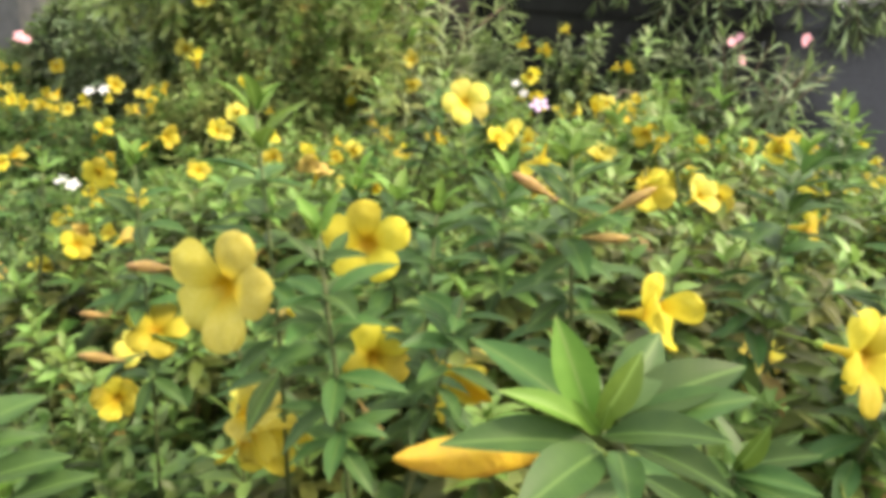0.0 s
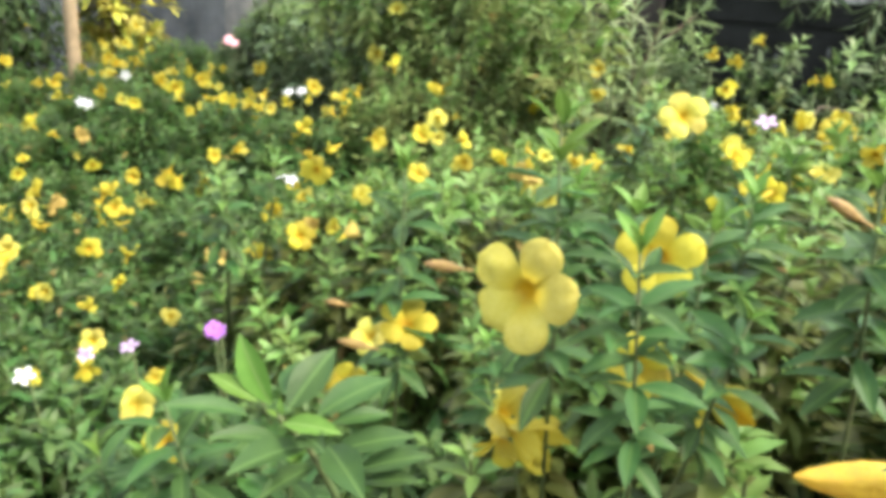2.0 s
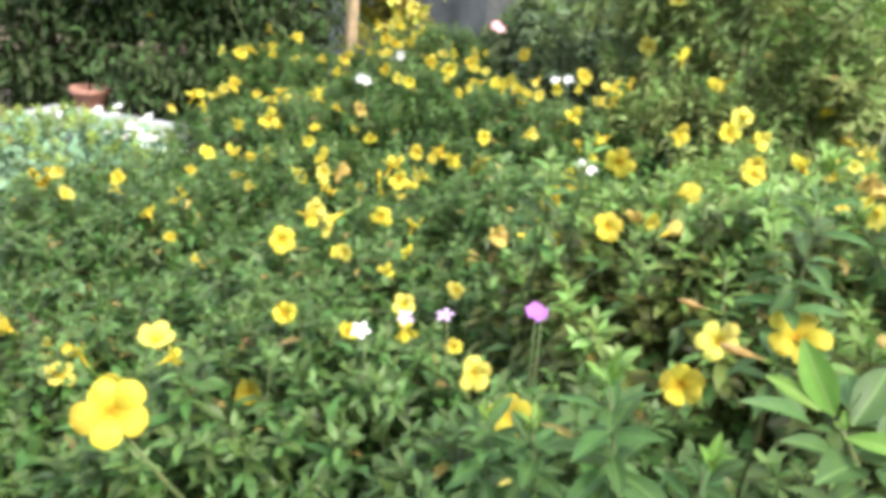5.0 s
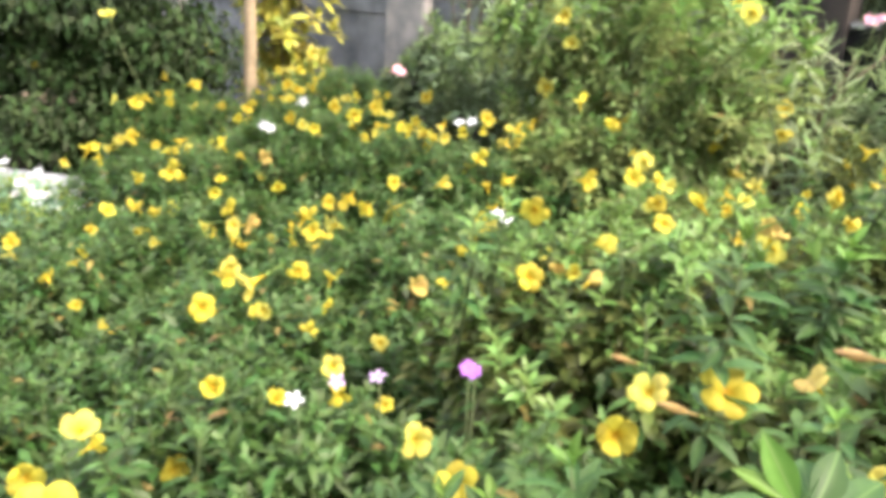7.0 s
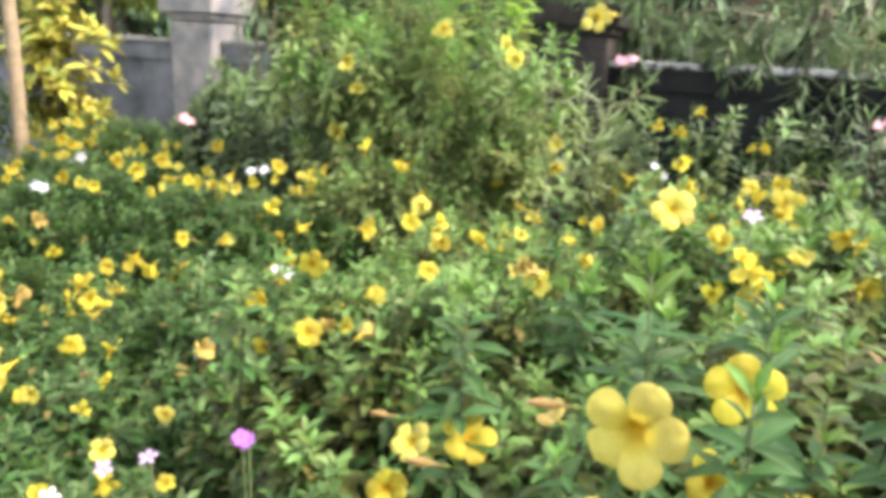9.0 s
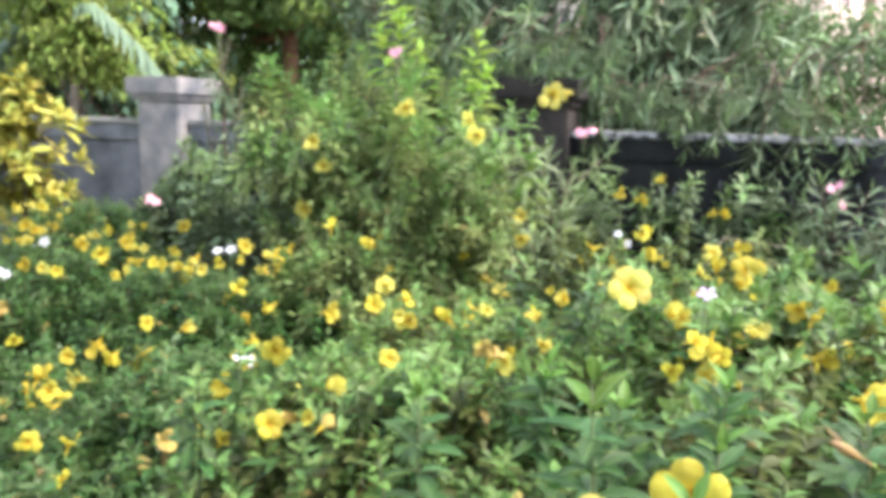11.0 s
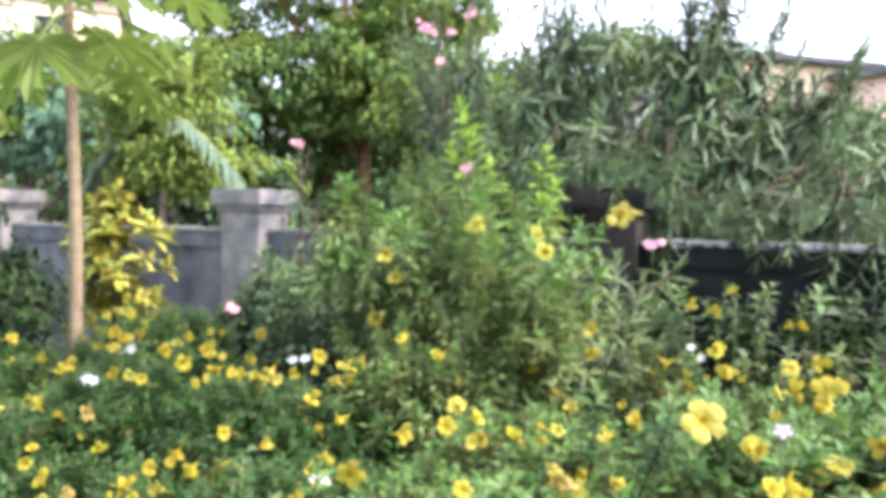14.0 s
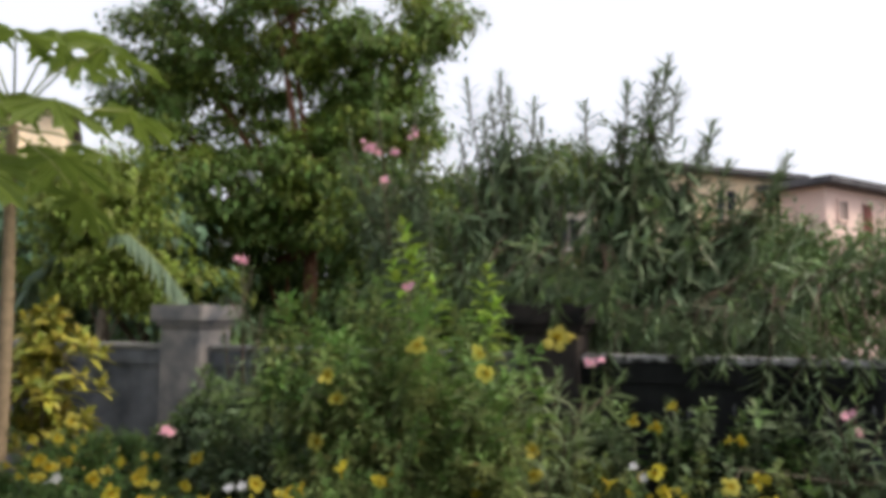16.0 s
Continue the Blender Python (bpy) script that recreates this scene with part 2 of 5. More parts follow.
paler_along(MOSS, (0.060, 0.066, 0.078), 5.45, 5.95)
COPING = material("coping_plaster", (0.176, 0.176, 0.168), (0.32, 0.312, 0.288), 5, 0.9, 0.6, 30, detail=10)
COPING_DARK = material("blackened_coping", (0.030, 0.031, 0.030), (0.34, 0.345, 0.34), 11, 0.92, 0.7, 30, detail=10, sharp=(0.42, 0.54))
PILLAR = material("pillar_plaster", (0.113, 0.121, 0.131), (0.29, 0.269, 0.253), 4, 0.9, 0.5, 28, detail=10)
BLACKENED = material("blackened_pillar_plaster", (0.0072, 0.0078, 0.0084), (0.045, 0.0372, 0.0336), 3.5, 0.92, 0.7, 26, detail=10)
STREAK = material("pale_lime_streak", (0.12, 0.126, 0.126), (0.06, 0.066, 0.066), 20, 0.9, 0.4, 40)
PINK_WALL = material("pink_house_paint", (0.74, 0.54, 0.49), (0.80, 0.62, 0.56), 0.6, 0.85, 0.2, 10)
YELLOW_WALL = material("cream_house_paint", (0.84, 0.68, 0.46), (0.88, 0.75, 0.56), 0.6, 0.85, 0.2, 10)
PALE_WALL = material("pale_house_paint", (0.76, 0.70, 0.62), (0.82, 0.76, 0.70), 0.6, 0.85, 0.2, 10)
ORANGE_WALL = material("orange_house_paint", (0.70, 0.30, 0.13), (0.76, 0.40, 0.2), 0.6, 0.85, 0.2, 10)
ROOF_DARK = material("dark_roof_slab", (0.06, 0.06, 0.07), (0.12, 0.12, 0.13), 1.0, 0.8, 0.2, 10)
GLASS = material("dark_window_glass", (0.02, 0.025, 0.03), (0.03, 0.035, 0.04), 1.0, 0.08)
DOOR = material("dark_red_door", (0.11, 0.03, 0.025), (0.16, 0.05, 0.04), 2, 0.6)
TERRACOTTA = material("terracotta", (0.24, 0.115, 0.085), (0.32, 0.18, 0.14), 14, 0.85, 0.3, 50)
SLAB = material("weathered_concrete_slab", (0.13, 0.14, 0.15), (0.28, 0.30, 0.32), 9, 0.9, 0.5, 30)

# ---- building helpers ----
rng = np.random.default_rng(7)


def part(name, mesh, materials, parent=None, label="", m=None):
    """Links a bmesh or mesh as one object under its thing."""
    if isinstance(mesh, bmesh.types.BMesh):
        me = bpy.data.meshes.new(name)
        mesh.to_mesh(me)
        mesh.free()
    else:
        me = mesh
    if not me.materials:
        for mat in (materials if isinstance(materials, (list, tuple)) else [materials]):
            me.materials.append(mat)
    ob = new(name, me)
    ob.parent = parent
    if m is not None:
        ob.matrix_basis = m
    if label:
        ob["label"] = label
    return ob


def thing(name, place, label, category, group="", kind=""):
    """An Empty at the base of a thing."""
    ob = new(name)
    ob.location = place
    ob.empty_display_size = 0.1
    return tagged(ob, label, category, group, kind)


def smooth(me):
    me.polygons.foreach_set("use_smooth", [True] * len(me.polygons))
    return me


def massed(name, verts, faces, mats, index=None):
    """One mesh that holds the template at every 4x4 matrix of mats."""
    verts = np.asarray(verts, float)
    n, k = len(mats), len(verts)
    mats = np.asarray(mats)
    pos = np.einsum("nij,kj->nki", mats[:, :3, :3], verts) + mats[:, None, :3, 3]
    me = bpy.data.meshes.new(name)
    sizes = np.array([len(f) for f in faces])
    flat = np.concatenate([np.array(f) for f in faces])
    me.vertices.add(n * k)
    me.vertices.foreach_set("co", pos.astype(np.float32).ravel())
    loops = (flat[None, :] + k * np.arange(n)[:, None]).ravel()
    me.loops.add(len(loops))
    me.loops.foreach_set("vertex_index", loops.astype(np.int32))
    totals = np.tile(sizes, n)
    me.polygons.add(len(totals))
    me.polygons.foreach_set("loop_start", np.concatenate([[0], np.cumsum(totals)[:-1]]).astype(np.int32))
    me.polygons.foreach_set("loop_total", totals.astype(np.int32))
    me.polygons.foreach_set("use_smooth", np.ones(len(totals), bool))
    if index is not None:
        me.polygons.foreach_set("material_index", np.repeat(np.asarray(index), len(sizes)).astype(np.int32))
    me.update(calc_edges=True)
    return me


def leaf_shape(rows, width, fold=0.18, droop=0.25, peak=0.5, across=1):
    """A leaf one unit long along y, its upper side towards z."""
    verts, faces = [], []
    cols = 2 * across + 1
    for i in range(rows + 1):
        t = i / rows
        w = width * max(0.04, math.sin(math.pi * t ** (math.log(0.5) / math.log(peak))) ** 0.85) / 2
        if i == rows:
            w = width * 0.02
        for j in range(cols):
            s = (j - across) / across
            verts.append((s * w, t, fold * abs(s) ** 1.3 * w * 2 - droop * t * t))
    for i in range(rows):
        for j in range(cols - 1):
            a = i * cols + j
            faces.append((a, a + 1, a + cols + 1, a + cols))
    return verts, faces


LEAF_FINE = leaf_shape(9, 0.36, 0.20, 0.26, 0.50, 2)
LEAF_MID = leaf_shape(3, 0.40, 0.2, 0.34, 0.5)
LEAF_FAR = leaf_shape(2, 0.42, 0.2, 0.3, 0.5)
LEAF_LONG = leaf_shape(4, 0.125, 0.2, 0.25, 0.5)
LEAF_TREE = [(0, 0, 0), (-0.21, 0.45, 0.02), (0, 0.5, -0.06), (0.21, 0.45, 0.02), (0, 1, -0.28)], [(0, 2, 1), (0, 3, 2), (1, 2, 4), (2, 3, 4)]
LEAF_REAR = [(0, 0, 0), (-0.20, 0.45, 0.0), (0, 0.5, -0.05), (0.20, 0.45, 0.0), (0, 1, -0.30)], [(0, 2, 1), (0, 3, 2), (1, 2, 4), (2, 3, 4)]


def rod(sides=5):
    """A unit tube along z, for massed stems."""
    v = [(math.cos(2 * math.pi * i / sides), math.sin(2 * math.pi * i / sides), z) for z in (0, 1) for i in range(sides)]
    f = [(i, (i + 1) % sides, sides + (i + 1) % sides, sides + i) for i in range(sides)]
    return v, f


def unit(a):
    return a / np.maximum(np.linalg.norm(a, axis=-1, keepdims=True), 1e-9)


def leaf_frames(place, way, up, size):
    """Matrices for leaves at place that point along way, with their upper side towards up."""
    way = unit(way)
    side = unit(np.cross(way, up))
    nrm = np.cross(side, way)
    m = np.zeros((len(place), 4, 4))
    m[:, :3, 0], m[:, :3, 1], m[:, :3, 2] = side * size[:, None], way * size[:, None], nrm * size[:, None]
    m[:, :3, 3], m[:, 3, 3] = place, 1
    return m


def rod_frames(a, b, radius):
    way = b - a
    length = np.linalg.norm(way, axis=1, keepdims=True)
    z = way / np.maximum(length, 1e-9)
    helper = np.where(np.abs(z[:, 2:3]) > 0.9, np.array([[1.0, 0, 0]]), np.array([[0, 0, 1.0]]))
    x = unit(np.cross(helper, z))
    y = np.cross(z, x)
    m = np.zeros((len(a), 4, 4))
    m[:, :3, 0], m[:, :3, 1], m[:, :3, 2] = x * radius[:, None], y * radius[:, None], way
    m[:, :3, 3], m[:, 3, 3] = a, 1
    return m


def shoots(tips, ways, whorls, gap, size, per=4, splay=(38, 102), young=2, jitter=0.22):
    """Leafy shoots: whorls of leaves down each stem, upright at the tip and spread lower down. Returns leaf matrices and their age index."""
    n = len(tips)
    ways = unit(ways)
    helper = np.where(np.abs(ways[:, 2:3]) > 0.9, np.array([[1.0, 0, 0]]), np.array([[0, 0, 1.0]]))
    ex = unit(np.cross(helper, ways))
    ey = np.cross(ways, ex)
    start = rng.uniform(0, 2 * math.pi, n)
    mats, index = [], []
    for k in range(whorls):
        f = k / max(1, whorls - 1)
        grow = 0.5 + 0.5 * min(1, (k + 0.5) / 2.5)
        for i in range(per):
            az = start + i * 2 * math.pi / per + k * math.pi / per + rng.normal(0, jitter, n)
            el = np.radians(splay[0] + (splay[1] - splay[0]) * f ** 0.6 + rng.normal(0, 13, n))
            radial = ex * np.cos(az)[:, None] + ey * np.sin(az)[:, None]
            way = ways * np.cos(el)[:, None] + radial * np.sin(el)[:, None]
            up = ways * np.sin(el)[:, None] - radial * np.cos(el)[:, None] + rng.normal(0, 0.15, (n, 3))
            place = tips - ways * (gap * k + 0.004) + rng.normal(0, 0.003, (n, 3))
            mats.append(leaf_frames(place, way, up, size * grow * rng.uniform(0.75, 1.2, n)))
            kind = np.where(rng.random(n) < 0.025 + 0.03 * (f > 0.6), 2, 0)
            index.append(np.ones(n, int) if k < young else kind)
    return np.concatenate(mats), np.concatenate(index)


def tube(path, radii, sides=8):
    """A tapered tube through the points of path, as a bmesh."""
    bm = bmesh.new()
    rings = []
    path = [Vector(p) for p in path]
    for i, p in enumerate(path):
        d = (path[min(i + 1, len(path) - 1)] - path[max(i - 1, 0)]).normalized()
        x = d.cross(Vector((0, 1, 0.1))).normalized()
        y = d.cross(x)
        rings.append([bm.verts.new(p + (x * math.cos(2 * math.pi * j / sides) + y * math.sin(2 * math.pi * j / sides)) * radii[i]) for j in range(sides)])
    for a, b in zip(rings, rings[1:]):
        for j in range(sides):
            bm.faces.new((a[j], a[(j + 1) % sides], b[(j + 1) % sides], b[j])).smooth = True
    bm.faces.new(rings[-1])
    bm.faces.new(rings[0][::-1])
    bmesh.ops.recalc_face_normals(bm, faces=bm.faces)
    return bm


def block(size, place=(0, 0, 0), bevel=0.0, m=None):
    bm = bmesh.new()
    bmesh.ops.create_cube(bm, size=1)
    for v in bm.verts:
        v.co = Vector(place) + Vector((v.co.x * size[0], v.co.y * size[1], v.co.z * size[2]))
    if bevel:
        bmesh.ops.bevel(bm, geom=bm.edges[:], offset=bevel, segments=2, affect="EDGES")
    if m is not None:
        bm.transform(m)
    return bm


def joined(*bms):
    out = bmesh.new()
    for b in bms:
        me = bpy.data.meshes.new("tmp")
        b.to_mesh(me)
        b.free()
        out.from_mesh(me)
        bpy.data.meshes.remove(me)
    return out


# ---- ground and boundary wall ----
bm = bmesh.new()
steps = [-400, -60, -20] + [x * 0.5 for x in range(-24, 25)] + [20, 60, 400]
grid = [[bm.verts.new((x, y, 0.03 * noise.noise((x * 0.8, y * 0.8, 0)) if abs(x) < 14 and abs(y) < 14 else 0)) for x in steps] for y in steps]
for r0, r1 in zip(grid, grid[1:]):
    for i in range(len(steps) - 1):
        bm.faces.new((r0[i], r0[i + 1], r1[i + 1], r1[i])).smooth = True
tagged(part("ground", bm, SOIL), "damp brown soil of a planted garden", "ground", kind="structure")

WALL = Matrix.Translation((-3.28, 6.55, 0)) @ Matrix.Rotation(math.atan2(-1.0, 3.48), 4, "Z")
BAY = 3.62
POSTS = {k: BAY * k if k < 1 else 3.36 + BAY * (k - 1) for k in range(-3, 5)}
TOP = 1.56
wall = thing("wall_north", (0, 0, 0), "grey plastered boundary wall, blackened by damp, behind the bushes", "wall", kind="structure")
wall.matrix_basis = WALL


def wall_bay(k):
    """A recessed panel between two pillars, with a plinth, a top beam and a rounded coping."""
    mid, length = (POSTS[k] + POSTS[k + 1]) / 2, POSTS[k + 1] - POSTS[k] - 0.44
    dark = k >= 1
    part("panel", block((length, 0.12, TOP - 0.12), (mid, 0, (TOP - 0.12) / 2), 0.006), MOSS if dark else PLASTER, wall)
    part("beam", block((length, 0.17, 0.15), (mid, 0, TOP - 0.125), 0.012), MOSS if dark else PLASTER, wall)
    part("plinth", block((length, 0.2, 0.3), (mid, 0, 0.15), 0.01), MOSS if dark else PLASTER, wall)
    bm = block((length, 0.20, 0.045), (mid, 0, TOP - 0.0225), 0.012)
    bmesh.ops.subdivide_edges(bm, edges=[e for e in bm.edges if abs((e.verts[0].co - e.verts[1].co).x) > 1], cuts=60)
    for v in bm.verts:
        v.co.z += 0.008 * noise.noise((v.co.x * 5, v.co.y * 9, k))
        v.co.y += 0.006 * noise.noise((v.co.x * 7, 3, k))
    part("coping", bm, COPING_DARK if dark else COPING, wall, "stained blackened coping" if dark else "weathered pale coping")


for k in range(-3, 4):
    wall_bay(k)

# Unseen wall, added to cut the skylight that reaches camera-facing sides.
tagged(part("sky_screen_south", block((17, 0.25, 2.6), (-1, -2.45, 1.3), 0.02), COPING), "plain plastered wall out of view, added to hold back sky light", "wall", kind="structure")

pillar = thing("pillar", (0, 0, 0), "square plastered wall pillar with a projecting cap", "pillar", "pillars of the boundary wall")
part("shaft", block((0.44, 0.44, 1.72), (0, 0, 0.86), 0.012), PILLAR, pillar)
part("cap", block((0.58, 0.58, 0.15), (0, 0, 1.845), 0.014), PILLAR, pillar, "weathered square cap")
part("collar", block((0.50, 0.50, 0.05), (0, 0, 1.745), 0.008), PILLAR, pillar)
pillar.matrix_basis = WALL
for k in (-3, -2, -1):
    copy_thing(pillar, WALL @ Matrix.Translation((POSTS[k], 0, 0)))
dark_pillar = thing("pillar", (0, 0, 0), "square wall pillar blackened by damp, with a projecting cap", "pillar", "pillars of the boundary wall")
part("shaft", block((0.44, 0.44, 1.72), (0, 0, 0.86), 0.012), BLACKENED, dark_pillar)
part("cap", block((0.58, 0.58, 0.15), (0, 0, 1.845), 0.014), BLACKENED, dark_pillar, "stained square cap")
part("collar", block((0.50, 0.50, 0.05), (0, 0, 1.745), 0.008), BLACKENED, dark_pillar)
dark_pillar.matrix_basis = WALL @ Matrix.Translation((POSTS[1], 0, 0))
for k in (2, 3, 4):
    copy_thing(dark_pillar, WALL @ Matrix.Translation((POSTS[k], 0, 0)))

# pale lime streaks that run down the blackened bay
for i in range(11):
    x = BAY * 1.0 + 0.6 + rng.uniform(0, 2.6)
    z = TOP - 0.24 - rng.uniform(0, 0.15)
    length = rng.uniform(0.05, 0.20)
    bm = bmesh.new()
    left, right = [], []
    for j in range(6):
        t = j / 5
        w = 0.009 * (1 - t) * rng.uniform(0.4, 1.6) + 0.002
        left.append(bm.verts.new((x - w, -0.0645, z - t * length)))
        right.append(bm.verts.new((x + w, -0.0645, z - t * length)))
    for j in range(5):
        bm.faces.new((left[j], left[j + 1], right[j + 1], right[j]))
    part("lime_streak", bm, STREAK, wall)

# ---- flowers ----


def petal_mesh(flare=0.0, name="petal", seed=0, crumple=0.0, rows=8, cols=6):
    """One broad rounded petal of a five-lobed trumpet, one unit long from the axis, fuller on one side."""
    bm = bmesh.new()
    grid = []
    for i in range(rows + 1):
        t = i / rows
        y = 0.13 + 0.87 * t
        if t < 0.62:
            w = 0.10 + 0.29 * math.sin(t / 0.62 * math.pi / 2) ** 0.85
        else:
            w = 0.39 * math.sqrt(max(0.0, 1 - ((t - 0.62) / 0.385) ** 2))
        row = []
        for j in range(cols + 1):
            s = 2 * j / cols - 1
            x = s * w * (1.12 if s > 0 else 0.92) + 0.04 * t
            z = -0.40 * (1 - t) ** 2.4 + flare * t * 0.9 - 0.12 * t ** 3 * (1 - flare)
            z += 0.09 * s * w + 0.03 * math.sin(3.1 * s + 2 * t + seed) * t - 0.10 * s * s * t
            z += crumple * noise.noise((s * 1.7, t * 2.5, seed * 3.3)) * t
            yy = y * (1 - 0.40 * max(0, flare) * t) + crumple * 0.25 * noise.noise((s * 2, 5, seed)) * t
            row.append(bm.verts.new((x, yy, z)))
        grid.append(row)
    for r0, r1 in zip(grid, grid[1:]):
        for j in range(cols):
            bm.faces.new((r0[j], r0[j + 1], r1[j + 1], r1[j])).smooth = True
    bmesh.ops.remove_doubles(bm, verts=bm.verts, dist=0.004)
    me = bpy.data.meshes.new(name)
    bm.to_mesh(me)
    bm.free()
    return me


def lathe(profile, sides=10, twist=0.0, ridge=0.0, name="lathe", hollow=False):
    """A turned shape along z through (radius, z) pairs, with spiral ridges if wanted."""
    bm = bmesh.new()
    rings = []
    for i, (r, z) in enumerate(profile):
        rings.append([bm.verts.new(((r * (1 + ridge * math.sin(5 * a + twist * z))) * math.cos(a), (r * (1 + ridge * math.sin(5 * a + twist * z))) * math.sin(a), z))
                      for a in (2 * math.pi * j / sides for j in range(sides))])
    for a, b in zip(rings, rings[1:]):
        for j in range(sides):
            bm.faces.new((a[j], a[(j + 1) % sides], b[(j + 1) % sides], b[j])).smooth = True
    bm.faces.new(rings[-1])
    if not hollow:
        bm.faces.new(rings[0][::-1])
    me = bpy.data.meshes.new(name)
    bm.to_mesh(me)
    bm.free()
    return me


def copied(me, mat):
    c = me.copy()
    c.materials.clear()
    c.materials.append(mat)
    return c


SMALL_PETAL = petal_mesh()
PETALS, PETALS_FINE = {}, {}
for form, flare, crumple in (("open", 0.0, 0.08), ("half", 0.34, 0.16), ("shut", 1.05, 0.34)):
    for tint, mat in (("lemon", LEMON), ("gold", GOLD), ("wilt", WILT)):
        PETALS[(form, tint)] = [copied(petal_mesh(flare, "petal", k, crumple), mat) for k in range(4)]
        PETALS_FINE[(form, tint)] = [copied(petal_mesh(flare, "petal", k, crumple, 16, 12), mat) for k in range(4)]
TUBE = lathe([(0.20, -0.365), (0.18, -0.43), (0.14, -0.57), (0.08, -0.75), (0.045, -1.2), (0.05, -1.3)], 12, name="flower_tube", hollow=True)
TUBE.materials.append(FUNNEL)
CUP = lathe([(0.235, -0.315), (0.19, -0.345), (0.13, -0.395), (0.06, -0.425), (0.01, -0.435)], 15, name="throat", hollow=True)
CUPS = {"lemon": copied(CUP, LEMON), "gold": copied(CUP, GOLD), "wilt": copied(CUP, WILT)}
CALYX_MESH = lathe([(0.09, -1.16), (0.10, -1.26), (0.06, -1.36), (0.025, -1.40), (0.022, -2.3)], 7, name="calyx")
CALYX_MESH.materials.append(CALYX)
BUD_MESH = lathe([(0.035, 0.0), (0.05, 0.25), (0.07, 0.6), (0.15, 0.85), (0.21, 1.15), (0.22, 1.4), (0.17, 1.7), (0.10, 1.95), (0.02, 2.1)], 20, 3.0, 0.09, name="bud")
BUD_MESH.materials.append(BUD)
BUD_LARGE = copied(BUD_MESH, BUD_GOLD)


def facing(place, way, size, spin=0.0):
    """A pose whose z axis looks along way."""
    q = Vector(way).to_track_quat("Z", "Y")
    return Matrix.LocRotScale(place, q, (size, size, size)) @ Matrix.Rotation(spin, 4, "Z")


def whole_flower(form, tint, name):
    """A small far blossom as a single mesh, its petals uneven."""
    bm = bmesh.new()
    loose = {"open": 0.30, "half": 0.46, "shut": 0.36}[form]
    for i in range(5):
        tmp = bmesh.new()
        tmp.from_mesh(PETALS[(form, tint)][rng.integers(4)])
        tmp.transform(Matrix.Rotation(i * 2 * math.pi / 5 + rng.normal(0, 0.08), 4, "Z") @ Matrix.Rotation(rng.normal(0, loose), 4, "X") @ Matrix.Scale(rng.uniform(0.72, 1.15), 4))
        me = bpy.data.meshes.new("tmp")
        tmp.to_mesh(me)
        tmp.free()
        bm.from_mesh(me)
        bpy.data.meshes.remove(me)
    bm.from_mesh(CUP)
    n0 = len(bm.faces)
    bm.from_mesh(TUBE)
    n1 = len(bm.faces) - n0
    bm.from_mesh(CALYX_MESH)
    bm.faces.ensure_lookup_table()
    for i, f in enumerate(bm.faces):
        f.material_index = 0 if i < n0 else 1 if i < n0 + n1 else 2
    me = bpy.data.meshes.new(name)
    bm.to_mesh(me)
    bm.free()
    me.materials.append({"lemon": LEMON, "gold": GOLD, "wilt": WILT}[tint])
    me.materials.append(FUNNEL)
    me.materials.append(CALYX)
    return me


WHOLE = {key: [whole_flower(*key, "flower") for _ in range(5)] for key in PETALS}
EYE_SIDE = Vector((-0.2, 0.0, 1.5))


def bloom(bush, place, form="open", tint="lemon", way=None, size=0.047, near=False, spin=None):
    """A trumpet blossom on a bush; near ones have every petal as a piece."""
    place = Vector(place)
    spin = rng.uniform(0, 6.28) if spin is None else spin
    if way is None:
        way = (EYE_SIDE - place).normalized() * 0.7 + Vector(rng.normal(0, 0.45 if form == "open" else 0.7, 3)) + Vector((0.1, 0, 0.2))
        if form == "half" and rng.random() < 0.4:
            form = "shut"
    m = facing(place - bush.location, way, size * rng.uniform(0.88, 1.08), spin)
    if not near:
        return part("flower", WHOLE[(form, tint)][rng.integers(5)], None, bush, "", m)
    head = part("flower", TUBE, None, bush, "%s trumpet flower" % {"lemon": "lemon yellow", "gold": "golden yellow", "wilt": "withered brownish yellow"}[tint], m)
    loose = {"open": 0.10, "half": 0.30, "shut": 0.25}[form]
    for i in range(5):
        part("petal", PETALS_FINE[(form, tint)][i % 4], None, head, "", Matrix.Rotation(i * 2 * math.pi / 5 + rng.normal(0, 0.07), 4, "Z") @ Matrix.Rotation(rng.normal(0, loose), 4, "X") @ Matrix.Diagonal((rng.uniform(0.99, 1.13), rng.uniform(0.94, 1.06), 1, 1)))
    part("throat", CUPS[tint], None, head)
    part("calyx", CALYX_MESH, None, head)
    return head


def bud(bush, place, way, size=0.035, mesh=BUD_MESH):
    place = Vector(place)
    b = part("bud", mesh, None, bush, "furled orange-yellow bud", facing(place - bush.location, way, size))
    part("calyx", CALYX_MESH, None, b, "", Matrix.Translation((0, 0, 1.3)))
    return b


def small_flower(name, mat, slim=0.70):
    bm = bmesh.new()
    for i in range(5):
        tmp = bmesh.new()
        tmp.from_mesh(SMALL_PETAL)
        for v in tmp.verts:
            v.co.z, v.co.x = v.co.z * 0.35, v.co.x * slim
        tmp.transform(Matrix.Rotation(i * 2 * math.pi / 5, 4, "Z"))
        me = bpy.data.meshes.new("tmp")
        tmp.to_mesh(me)
        tmp.free()
        bm.from_mesh(me)
        bpy.data.meshes.remove(me)
    bmesh.ops.remove_doubles(bm, verts=bm.verts, dist=0.02)
    me = bpy.data.meshes.new(name)
    bm.to_mesh(me)
    bm.free()
    me.materials.append(mat)
    return me


